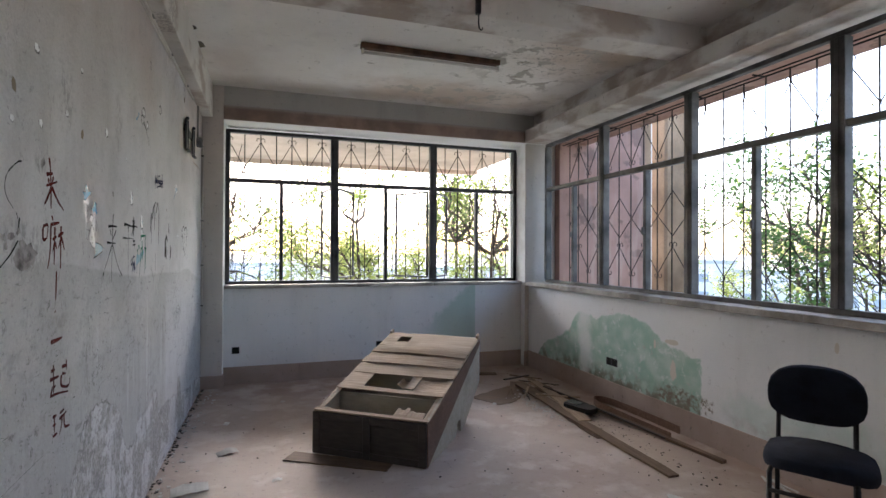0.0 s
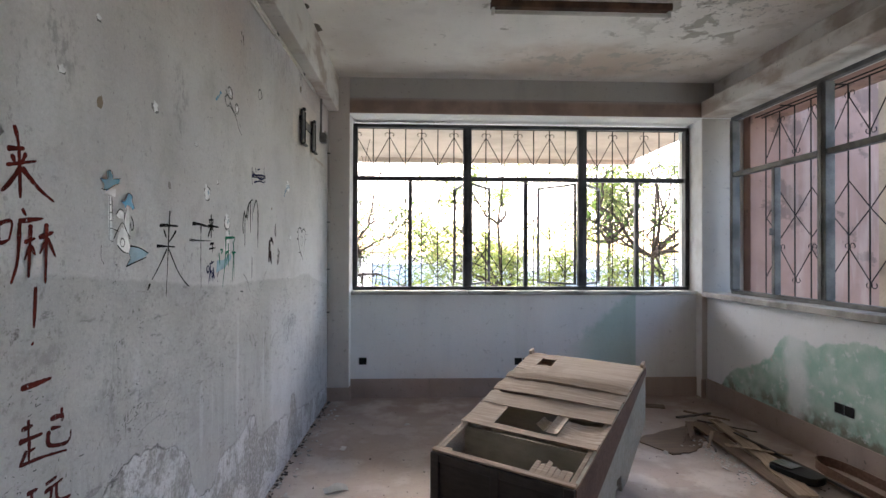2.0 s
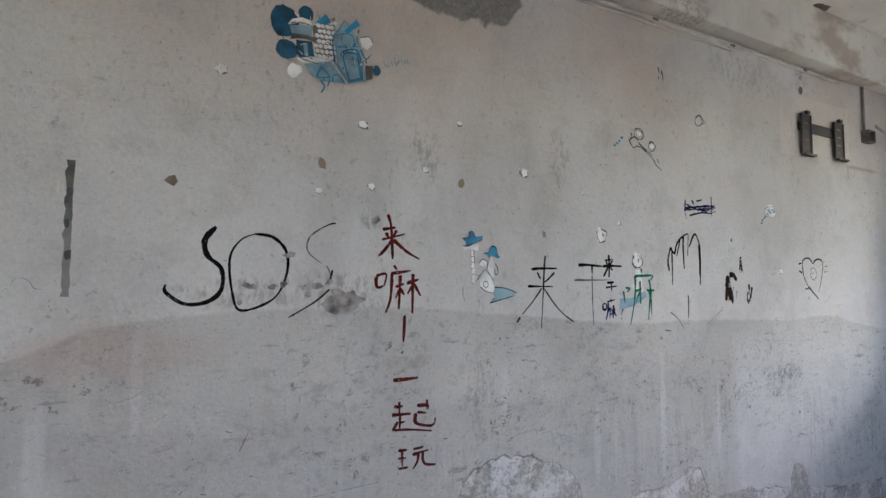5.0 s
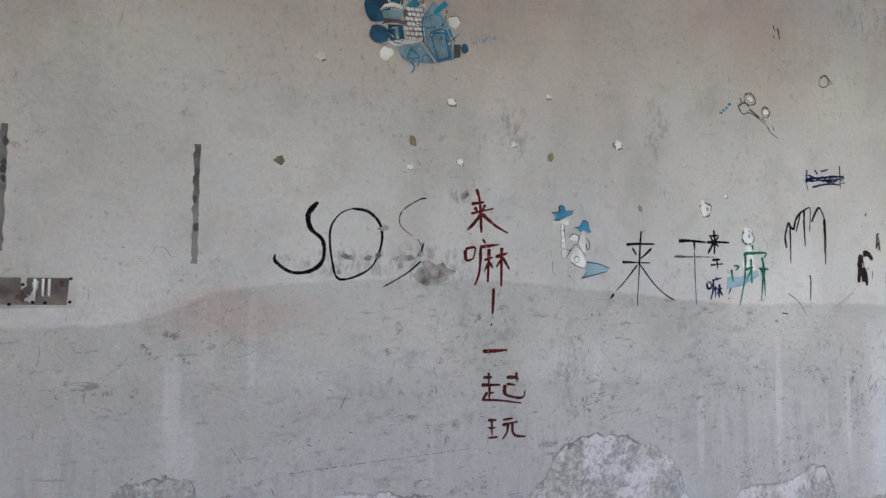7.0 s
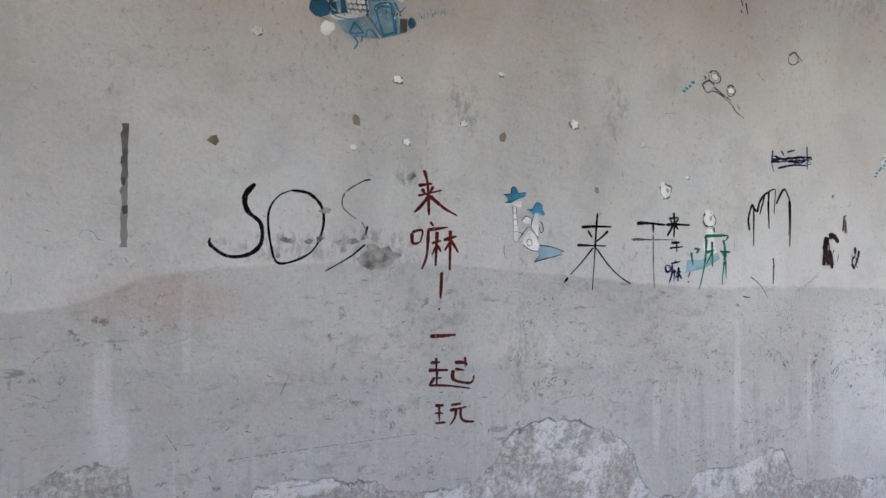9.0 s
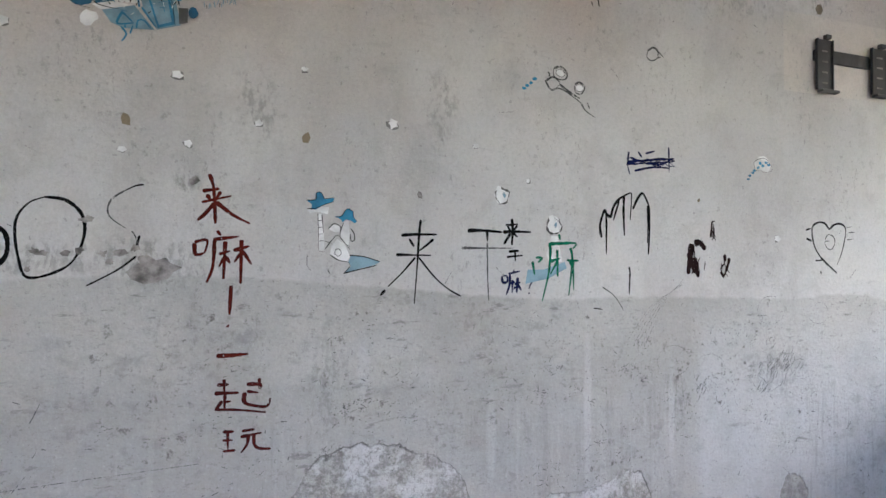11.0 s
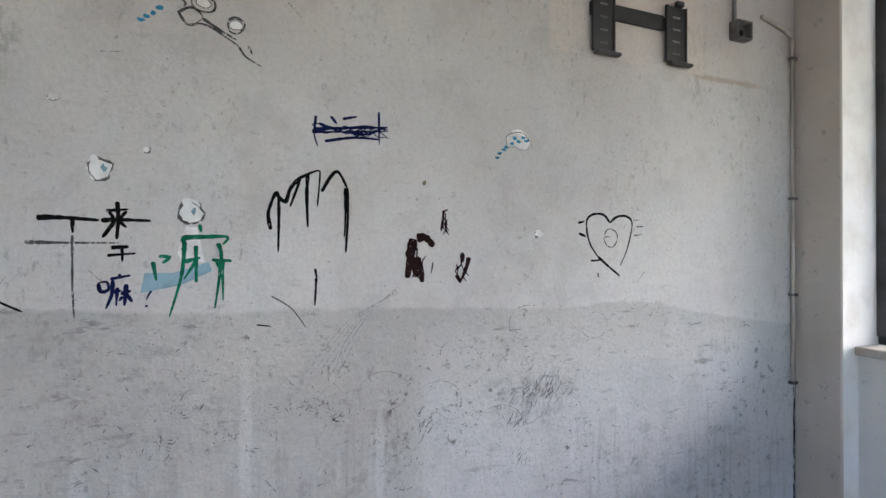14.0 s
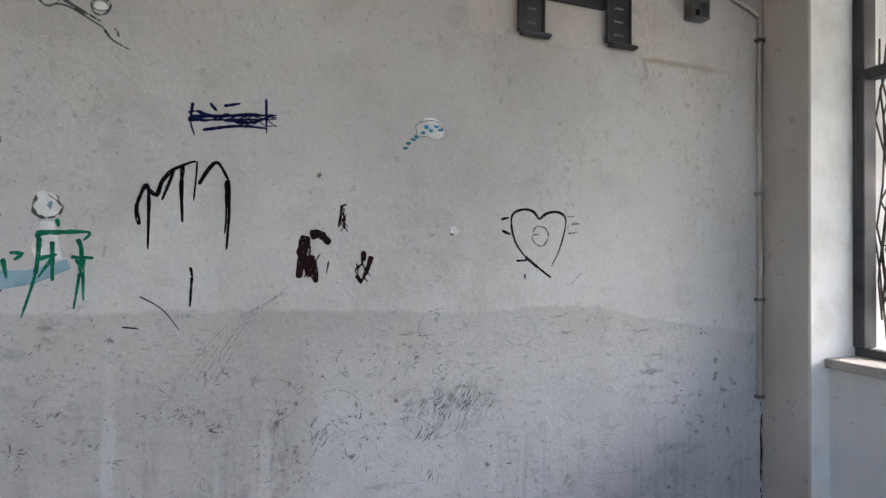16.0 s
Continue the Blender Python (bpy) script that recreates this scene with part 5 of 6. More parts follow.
bm = bmesh.new()
knots = [(rnd.gauss(3.0, 0.75), rnd.gauss(0.85, 0.18), rnd.uniform(0.015, 0.09)) for _ in range(60)]
for k in range(900):
    ky, kz, kr = rnd.choice(knots)
    cy, cz = ky + rnd.gauss(0, kr), kz + rnd.gauss(0, kr * 0.6)
    if not (0.5 < cy < 5.4 and 0.3 < cz < 1.2):
        continue
    a, ln = rnd.choice((0.2, 1.4, 0.6, -0.5)) + rnd.gauss(0, 0.3), rnd.choice((0.003, 0.004, 0.005, 0.006, 0.008, 0.012, 0.02))
    stroke(bm, [(cy, cz), (cy + ln * math.cos(a), cz + ln * math.sin(a))], rnd.uniform(0.0012, 0.0036), 0.0019 + 0.000004 * k, rnd)
tagged(part("wall_scratches", bm, INKS["ink"]), "many fine scratches on the lower wall", "scuff marks", kind="stuff")
crack = anchor("wall_crack", "fine branching cracks in the plaster wall", "crack")
for y, z, a in ((0.72, 1.32, -1.2), (0.6, 1.1, 0.2), (0.75, 0.98, -0.4), (0.8, 1.0, 1.2), (0.95, 1.42, -2.4), (1.1, 1.12, -1.5), (0.6, 1.05, -1.0), (2.5, 0.78, -1.3), (4.9, 0.6, 1.3), (3.2, 0.5, 1.5)):
    pts = [(y, z)]
    for _ in range(9):
        a += rnd.gauss(0, 0.6)
        y, z = y + 0.018 * math.cos(a), z + 0.018 * math.sin(a)
        pts.append((y, z))
    bm = bmesh.new()
    stroke(bm, pts, 0.0015, 0.0013, rnd)
    part("crack_line", bm, INKS["pencil"], crack)
bm = bmesh.new()
stroke(bm, [(1.28, 0.735), (1.5, 0.745), (1.9, 0.76)], 0.004, 0.0014, rnd)
tagged(part("wall_scratch", bm, INKS["pencil"]), "long horizontal scratches across the wall", "scuff marks", kind="stuff")

# chipped spots and remains of stickers
CHIPS = ((4.312, 1.507, 0.026, "white"), (2.22, 1.819, 0.022, "raw"), (1.687, 1.842, 0.028, "raw"), (1.242, 1.737, 0.022, "raw"), (2.622, 1.641, 0.018, "grey"), (1.881, 1.659, 0.021, "grey"),
         (3.865, 1.665, 0.012, "raw"), (4.58, 2.6, 0.03, "raw"), (2.521, 1.89, 0.028, "white"), (2.836, 1.83, 0.017, "white"), (3.051, 1.711, 0.014, "white"),
         (2.215, 2.05, 0.016, "white"), (2.071, 1.856, 0.02, "white"), (1.677, 1.745, 0.017, "white"), (1.83, 1.99, 0.024, "white"), (1.86, 1.775, 0.02, "white"), (1.37, 2.1, 0.025, "white"))
for cy, cz, r, what in CHIPS:
    if what == "white":
        # each star's shadow is a grey patch laid on the wall
        tagged(flat("sticker_shadow", ragged(cy, cz - 0.002, r * 0.75, r * 0.6, rnd, 9, 0.4), 0.0004, M_TAPE), "grey patch drawn as the shadow of a star sticker", "sticker", "torn sticker edges")
        s = flat("star_sticker", [(cy + q * math.cos(k * math.pi / 5 + cy), cz + q * math.sin(k * math.pi / 5 + cy) * 0.8) for k in range(10) for q in [r * (0.85 if k % 2 else 0.6) * rnd.uniform(0.7, 1.2)]], 0.001, M_WHITEPRINT)
        tagged(s, "torn white star sticker on the wall", "sticker", "star stickers")
    else:
        s = flat("plaster_chip", ragged(cy, cz, r * 0.66, r * 0.75, rnd, 6, 0.4), 0.001, M_RAW if what == "raw" else M_FLAKE)
        tagged(s, "small chipped spot with bare render showing" if what == "raw" else "small grey spot where paint has gone", "wall damage", "chipped spots")

# flaked spots round the letters
for k, (cy, cz, ry, rz) in enumerate(((1.770, 1.382, 0.059, 0.039), (1.745, 1.402, 0.021, 0.016), (1.672, 1.426, 0.021, 0.011), (1.629, 1.424, 0.014, 0.009), (1.718, 1.443, 0.014, 0.011), (1.570, 1.433, 0.011, 0.009), (1.532, 1.424, 0.014, 0.009), (1.479, 1.427, 0.011, 0.009), (1.801, 1.368, 0.021, 0.018), (1.456, 1.431, 0.014, 0.011), (1.585, 1.526, 0.018, 0.011), (1.438, 1.379, 0.009, 0.007), (1.649, 1.401, 0.011, 0.007))):
    s = flat("paint_flake", ragged(cy, cz, ry, rz, rnd, 13, 0.45), 0.0008 + 0.0013 * (k % 10), M_FLAKE)
    tagged(s, "patch of flaked paint with grey render showing", "wall damage", "flaked spots")

for cy, z0, z1 in ((1.0, 1.40, 1.772), (0.498, 1.43, 1.792)):
    t = anchor("adhesive_strip", "grey strip of old adhesive on the wall", "tape mark", (0, 0, 0), "adhesive strips")
    left = [(cy - 0.0105 * rnd.uniform(0.6, 1.1) - 0.004 * (k % 5 == 0), z0 + (z1 - z0) * k / 22) for k in range(23)]
    right = [(cy + 0.0105 * rnd.uniform(0.6, 1.1), z0 + (z1 - z0) * k / 22) for k in range(23)]
    flat("tape_piece", left + right[::-1], 0.001, M_TAPE, t)
    for k in range(5):
        z = rnd.uniform(z0 + 0.1, z1 - 0.03)
        flat("dark_fleck", ragged(cy + rnd.uniform(-0.006, 0.006), z, 0.006, 0.012, rnd, 8, 0.4), 0.0026 + 0.0003 * k, M_GREYPLATE, t)
plate = anchor("mounting_mark", "brown rectangle with screw holes where a plate hung", "mounting mark")
flat("backing", [(0.44, 1.268), (0.69, 1.268), (0.692, 1.362), (0.44, 1.366)], 0.001, M_PALE, plate)
flat("stain", [(0.45, 1.28), (0.668, 1.276), (0.672, 1.354), (0.45, 1.356)], 0.003, M_GREYBROWN, plate)
for k, (y, z) in enumerate(((0.5, 1.285), (0.5, 1.347), (0.53, 1.28), (0.56, 1.335), (0.585, 1.285), (0.615, 1.283), (0.676, 1.285), (0.676, 1.352))):
    flat("screw_hole", ragged(y, z, 0.005, 0.005, rnd, 8, 0.1), 0.0088, M_BLACK, plate)
for k in range(12):
    y, z = rnd.uniform(0.455, 0.66), rnd.uniform(1.285, 1.35)
    flat("rust_blot", ragged(y, z, rnd.uniform(0.004, 0.014), rnd.uniform(0.01, 0.028), rnd, 9, 0.4), 0.0042 + 0.0001 * k, M_PALE if k % 2 else M_RUSTSTAIN, plate)
for y in (0.585, 0.605, 0.62):
    flat("drip", [(y, 1.352), (y + 0.007, 1.352), (y + 0.006, 1.30), (y + 0.001, 1.305)], 0.0076, M_WHITEPRINT, plate)

# the torn blue castle print
castle = anchor("wall_sticker", "torn blue and white castle print peeling off the wall", "sticker")
flat("print_tree", ragged(1.554, 2.296, 0.046, 0.054, rnd, 26, 0.07), 0.0024, M_DEEPBLUE, castle)
flat("print_tree", ragged(1.563, 2.204, 0.034, 0.033, rnd, 26, 0.07), 0.0038, M_DEEPBLUE, castle)
flat("print_tree", ragged(1.624, 2.338, 0.025, 0.027, rnd, 26, 0.07), 0.0052, M_DEEPBLUE, castle)
flat("print_wall", [(1.645, 2.300), (1.722, 2.350), (1.726, 2.209), (1.659, 2.195)], 0.0066, M_TAPE, castle)
for r in range(8):
    for k in range(5 - r // 4):
        y, z = 1.655 + 0.0155 * k + (0.007 if r % 2 else 0) + 0.002 * rnd.random() + 0.0015 * r, 2.201 + 0.0175 * r + 0.0012 * k
        flat("roof_tile", ragged(y, z, 0.0078, 0.0075, rnd, 8, 0.16), 0.0080 + 0.0002 * (r + k), M_WHITEPRINT, castle)
flat("turret", [(1.593, 2.240), (1.645, 2.246), (1.656, 2.181), (1.624, 2.168), (1.603, 2.183)], 0.0116, M_DEEPBLUE, castle)
flat("turret", [(1.570, 2.287), (1.647, 2.299), (1.642, 2.262), (1.577, 2.260)], 0.0130, M_PALEBLUE, castle)
flat("turret_roof", [(1.563, 2.286), (1.579, 2.309), (1.610, 2.321), (1.635, 2.317), (1.647, 2.298), (1.603, 2.302)], 0.0144, M_WHITEPRINT, castle)
flat("balcony", [(1.570, 2.237), (1.586, 2.261), (1.624, 2.263), (1.661, 2.260), (1.652, 2.245), (1.624, 2.250), (1.593, 2.245)], 0.0158, M_GREYBROWN, castle)
flat("balcony", [(1.593, 2.178), (1.645, 2.194), (1.691, 2.192), (1.666, 2.171), (1.617, 2.166)], 0.0172, M_WHITEPRINT, castle)
flat("turret", [(1.614, 2.232), (1.628, 2.237), (1.633, 2.193), (1.621, 2.191)], 0.0186, M_PALEBLUE, castle)
flat("gate_block", [(1.717, 2.267), (1.736, 2.310), (1.756, 2.338), (1.784, 2.312), (1.813, 2.263), (1.838, 2.146), (1.771, 2.123), (1.731, 2.186)], 0.0200, M_PALEBLUE, castle)
flat("gate_block", [(1.652, 2.312), (1.688, 2.350), (1.710, 2.324), (1.684, 2.313)], 0.0214, M_BLUE, castle)
flat("gate_block", [(1.621, 2.164), (1.708, 2.190), (1.764, 2.121), (1.680, 2.115), (1.645, 2.129)], 0.0228, M_PALEBLUE, castle)
flat("gate_print", [(1.745, 2.218), (1.759, 2.236), (1.804, 2.240), (1.822, 2.146), (1.773, 2.128)], 0.0242, M_BLUE, castle)
flat("gate_print", [(1.752, 2.216), (1.763, 2.228), (1.798, 2.231), (1.812, 2.152), (1.776, 2.138)], 0.0256, M_PALEBLUE, castle)
flat("gate_print", [(1.752, 2.305), (1.796, 2.356), (1.812, 2.340), (1.764, 2.298)], 0.0270, M_BLUE, castle)
flat("cream_block", [(1.810, 2.294), (1.845, 2.304), (1.857, 2.282), (1.838, 2.256), (1.817, 2.264)], 0.0284, M_WHITEPRINT, castle)
flat("cream_block", [(1.831, 2.199), (1.859, 2.201), (1.857, 2.155), (1.833, 2.147)], 0.0298, M_TAPE, castle)
flat("print_tree", ragged(1.873, 2.189, 0.015, 0.018, rnd, 12, 0.1), 0.0312, M_DEEPBLUE, castle)
flat("torn_corner", ragged(1.587, 2.135, 0.022, 0.026, rnd, 10, 0.25), 0.0312, M_WHITEPRINT, castle)
for ink, width, pts in ((M_BLUE, 0.0067, [(1.722, 2.185), (1.714, 2.267), (1.736, 2.310), (1.756, 2.340), (1.778, 2.311)]),
                        (M_BLUE, 0.0060, [(1.729, 2.244), (1.771, 2.252), (1.813, 2.263)]),
                        (M_DEEPBLUE, 0.0045, [(1.741, 2.214), (1.757, 2.237), (1.804, 2.240), (1.822, 2.144)]),
                        (M_BLUE, 0.0053, [(1.743, 2.292), (1.778, 2.297), (1.789, 2.264), (1.749, 2.256), (1.743, 2.292)]),
                        (M_BLUE, 0.0060, [(1.729, 2.186), (1.750, 2.154), (1.771, 2.125)]),
                        (M_BLUE, 0.0067, [(1.677, 2.165), (1.663, 2.127), (1.708, 2.134)]),
                        (M_BLUE, 0.0060, [(1.677, 2.163), (1.705, 2.136)]),
                        (M_BLUE, 0.0067, [(1.673, 2.118), (1.688, 2.097), (1.675, 2.073)]),
                        (M_BLUE, 0.0060, [(1.684, 2.116), (1.684, 2.126)]),
                        (M_BLUE, 0.0053, [(1.715, 2.119), (1.719, 2.143), (1.736, 2.145), (1.754, 2.123)]),
                        (M_BLUE, 0.0053, [(1.698, 2.099), (1.705, 2.125)]),
                        (M_BLUE, 0.0075, [(1.813, 2.253), (1.831, 2.221), (1.852, 2.243)]),
                        (M_DEEPBLUE, 0.0045, [(1.831, 2.221), (1.836, 2.204)]),
                        (INKS["black"], 0.0030, [(1.806, 2.324), (1.799, 2.289), (1.806, 2.269)]),
                        (INKS["black"], 0.0023, [(1.810, 2.294), (1.845, 2.304), (1.857, 2.282)]),
                        (INKS["black"], 0.0030, [(1.593, 2.240), (1.603, 2.183), (1.666, 2.171)]),
                        (INKS["ink"], 0.0030, [(1.561, 2.286), (1.603, 2.300), (1.647, 2.296)]),
                        (M_BLUE, 0.0023, [(1.775, 2.208), (1.799, 2.214)]),
                        (M_BLUE, 0.0023, [(1.778, 2.191), (1.799, 2.197)]),
                        (M_BLUE, 0.0023, [(1.787, 2.216), (1.792, 2.179)]),
                        (INKS["ink"], 0.0023, [(1.526, 2.247), (1.551, 2.235), (1.540, 2.207), (1.547, 2.173), (1.593, 2.163)])):
    bm = bmesh.new()
    stroke(bm, pts, width, 0.0328, rnd)
    part("print_line", bm, ink, castle)
for k in range(60):
    y, z = rnd.uniform(1.585, 1.84), rnd.uniform(2.135, 2.325)
    a, ln = rnd.choice((0.15, 1.45, 0.8, 2.3)) + rnd.gauss(0, 0.2), rnd.uniform(0.006, 0.022)
    if 2.15 + abs(y - 1.71) * 0.25 < z < 2.34 - abs(y - 1.68) * 0.3:
        bm = bmesh.new()
        stroke(bm, [(y, z), (y + ln * math.cos(a), z + ln * math.sin(a))], rnd.uniform(0.0015, 0.0045), 0.034 + 0.0002 * k, rnd)
        part("print_line", bm, rnd.choice((M_BLUE, M_DEEPBLUE, M_WHITEPRINT, M_WHITEPRINT, INKS["black"])), castle)
for k in range(16):
    y, z = 1.905 + 0.0062 * k, 2.226 + 0.0016 * k + rnd.uniform(-0.006, 0.006)
    bm = bmesh.new()
    stroke(bm, [(y, z - 0.011), (y + rnd.uniform(-0.004, 0.006), z + rnd.uniform(0.004, 0.016))], 0.0035, 0.001 + 0.0003 * k, rnd)
    part("print_ghost", bm, rnd.choice((M_PALEBLUE, INKS["pencil"], M_PALEBLUE)), castle)

# worn print of two blue palms, pale stems, a shell and a blue tail
palm = anchor("wall_sticker", "worn print of two blue palms with pale stems", "sticker")
flat("stem", [(2.263, 1.563), (2.276, 1.563), (2.282, 1.498), (2.286, 1.438), (2.267, 1.438), (2.265, 1.507)], 0.0023, M_WHITEPRINT, palm)
flat("stem", [(2.349, 1.537), (2.366, 1.542), (2.370, 1.499), (2.367, 1.452), (2.342, 1.471), (2.337, 1.490)], 0.0036, M_WHITEPRINT, palm)
flat("leaf_base", [(2.228, 1.575), (2.259, 1.586), (2.300, 1.587), (2.296, 1.562), (2.259, 1.570), (2.237, 1.564)], 0.0049, M_WHITEPRINT, palm)
flat("frond", [(2.225, 1.608), (2.255, 1.611), (2.255, 1.632), (2.268, 1.639), (2.282, 1.624), (2.284, 1.614), (2.318, 1.618), (2.314, 1.606), (2.286, 1.596), (2.255, 1.576), (2.241, 1.579), (2.243, 1.594)], 0.0062, M_BLUE, palm)
flat("frond", [(2.320, 1.555), (2.344, 1.557), (2.356, 1.579), (2.369, 1.584), (2.383, 1.574), (2.381, 1.558), (2.396, 1.540), (2.387, 1.533), (2.374, 1.542), (2.356, 1.546), (2.346, 1.535), (2.340, 1.546)], 0.0075, M_BLUE, palm)
flat("shell", [(2.298, 1.512), (2.314, 1.528), (2.337, 1.522), (2.337, 1.501), (2.314, 1.503)], 0.0088, M_WHITEPRINT, palm)
flat("shell", [(2.304, 1.424), (2.307, 1.452), (2.328, 1.478), (2.352, 1.462), (2.372, 1.419), (2.361, 1.400), (2.324, 1.410)], 0.0101, M_WHITEPRINT, palm)
flat("tail_patch", [(2.366, 1.400), (2.375, 1.422), (2.427, 1.417), (2.477, 1.400), (2.456, 1.388), (2.408, 1.377), (2.352, 1.360), (2.375, 1.384)], 0.0114, M_PALEBLUE, palm)
for width, pts in ((0.0031, [(2.225, 1.608), (2.255, 1.611), (2.259, 1.635), (2.277, 1.633), (2.284, 1.615), (2.318, 1.620)]),
                   (0.0031, [(2.228, 1.580), (2.250, 1.579), (2.286, 1.595), (2.316, 1.606)]),
                   (0.0031, [(2.320, 1.553), (2.342, 1.557), (2.360, 1.582), (2.381, 1.573), (2.382, 1.556), (2.396, 1.538)]),
                   (0.0025, [(2.263, 1.564), (2.265, 1.498), (2.267, 1.438), (2.287, 1.435)]),
                   (0.0025, [(2.276, 1.561), (2.282, 1.498)]),
                   (0.0025, [(2.265, 1.539), (2.277, 1.541)]),
                   (0.0025, [(2.265, 1.516), (2.279, 1.518)]),
                   (0.0025, [(2.266, 1.493), (2.281, 1.495)]),
                   (0.0025, [(2.267, 1.470), (2.282, 1.472)]),
                   (0.0037, [(2.373, 1.514), (2.384, 1.500), (2.387, 1.476), (2.375, 1.471), (2.372, 1.495)]),
                   (0.0031, [(2.298, 1.512), (2.316, 1.530), (2.338, 1.521), (2.337, 1.499)]),
                   (0.0025, [(2.349, 1.535), (2.338, 1.485), (2.370, 1.450)]),
                   (0.0031, [(2.287, 1.442), (2.315, 1.480), (2.333, 1.489), (2.370, 1.443)]),
                   (0.0031, [(2.304, 1.424), (2.333, 1.405), (2.363, 1.400)]),
                   (0.0025, [(2.319, 1.428), (2.324, 1.443), (2.338, 1.441), (2.341, 1.426), (2.329, 1.419), (2.319, 1.428)]),
                   (0.0037, [(2.370, 1.422), (2.422, 1.417), (2.477, 1.400)]),
                   (0.0043, [(2.350, 1.360), (2.399, 1.372), (2.466, 1.388)]),
                   (0.0031, [(2.350, 1.360), (2.373, 1.386), (2.363, 1.400)]),
                   (0.0025, [(2.287, 1.470), (2.310, 1.463)]),
                   (0.0025, [(2.297, 1.373), (2.304, 1.359)]),
                   (0.0019, [(2.229, 1.423), (2.229, 1.387), (2.243, 1.368)])):
    bm = bmesh.new()
    stroke(bm, pts, width, 0.0129, rnd)
    part("outline", bm, INKS["black"], palm)

for cy, cz, r in ((2.942, 1.65, 0.027), (3.163, 1.54, 0.03)):
    s = anchor("wall_sticker", "torn white round sticker with pale blue specks", "sticker", (0, 0, 0), "round stickers")
    flat("edge", ragged(cy, cz, r * 1.12, r * 1.25, rnd, 16, 0.15), 0.0004, M_TAPE, s)
    flat("backing", ragged(cy, cz, r, r * 1.1, rnd, 16, 0.22), 0.002, M_WHITEPRINT, s)
    outline(ragged(cy, cz, r * 1.05, r * 1.15, rnd, 14, 0.22), s, 0.0032)
    flat("blue_speck", ragged(cy + 0.008, cz + 0.004, 0.007, 0.01, rnd, 8, 0.5), 0.0042, M_PALEBLUE, s)
    flat("torn_tip", ragged(cy - 0.012, cz + r, 0.012, 0.014, rnd, 7, 0.4), 0.0036, M_WHITEPRINT, s)
s = anchor("wall_sticker", "torn sticker remains behind green writing", "sticker")
flat("backing", [(3.13, 1.43), (3.15, 1.5), (3.18, 1.5), (3.19, 1.45), (3.2, 1.40), (3.14, 1.40)], 0.0006, M_WHITEPRINT, s)
flat("blue_patch", [(3.04, 1.315), (3.05, 1.37), (3.12, 1.37), (3.21, 1.40), (3.22, 1.375), (3.14, 1.335)], 0.0008, M_PALEBLUE, s)
s = anchor("wall_sticker", "torn white and blue cloud sticker", "sticker")
flat("backing", ragged(4.225, 1.838, 0.05, 0.033, rnd, 13, 0.3), 0.001, M_WHITEPRINT, s)
outline(ragged(4.225, 1.838, 0.051, 0.034, rnd, 13, 0.3), s, 0.0022)
for y, z in ((4.2, 1.825), (4.225, 1.835), (4.245, 1.85), (4.26, 1.84), (4.21, 1.845), (4.175, 1.81), (4.165, 1.80), (4.15, 1.785), (4.14, 1.77)):
    flat("blue_speck", ragged(y, z, 0.009, 0.006, rnd, 8, 0.35), 0.003, M_BLUE, s)
s = anchor("wall_sticker", "torn blue specks of a sticker", "sticker")
for y, z in ((3.033, 2.068), (3.047, 2.081), (3.063, 2.092), (3.080, 2.110)):
    flat("blue_speck", ragged(y, z, 0.01, 0.006, rnd, 8, 0.35), 0.001, M_BLUE, s)
s = anchor("wall_sticker", "torn white sticker above the drawing outline", "sticker")
for y, z, r in ((3.191, 2.143, 0.019), (3.277, 2.094, 0.017)):
    flat("backing", ragged(y, z, r, r * 0.8, rnd, 9, 0.2), 0.0007, M_WHITEPRINT, s)
    outline(ragged(y, z, r * 1.05, r * 0.85, rnd, 9, 0.2), s, 0.0092)

# ---- trees and the far view ----


def leaf_material(name, colour):
    n = Nodes(name, 0.55)
    c = n.mix(n.island, colour, tuple(v * f for v, f in zip(colour, (0.5, 0.62, 0.5))))
    n.b.inputs["Transmission Weight"].default_value = 0.0
    t = n.t
    tr = t.nodes.new("ShaderNodeBsdfTranslucent")
    mx = t.nodes.new("ShaderNodeMixShader")
    mx.inputs[0].default_value = 0.6
    t.links.new(c, tr.inputs["Color"])
    t.links.new(n.b.outputs[0], mx.inputs[1])
    t.links.new(tr.outputs[0], mx.inputs[2])
    t.links.new(mx.outputs[0], t.nodes["Material Output"].inputs["Surface"])
    return n.done(c)


LEAVES = {"yellow": leaf_material("yellow_green_leaf", (0.30, 0.33, 0.10)), "green": leaf_material("mid_green_leaf", (0.13, 0.2, 0.05)), "dark": leaf_material("dark_green_leaf", (0.06, 0.11, 0.04))}


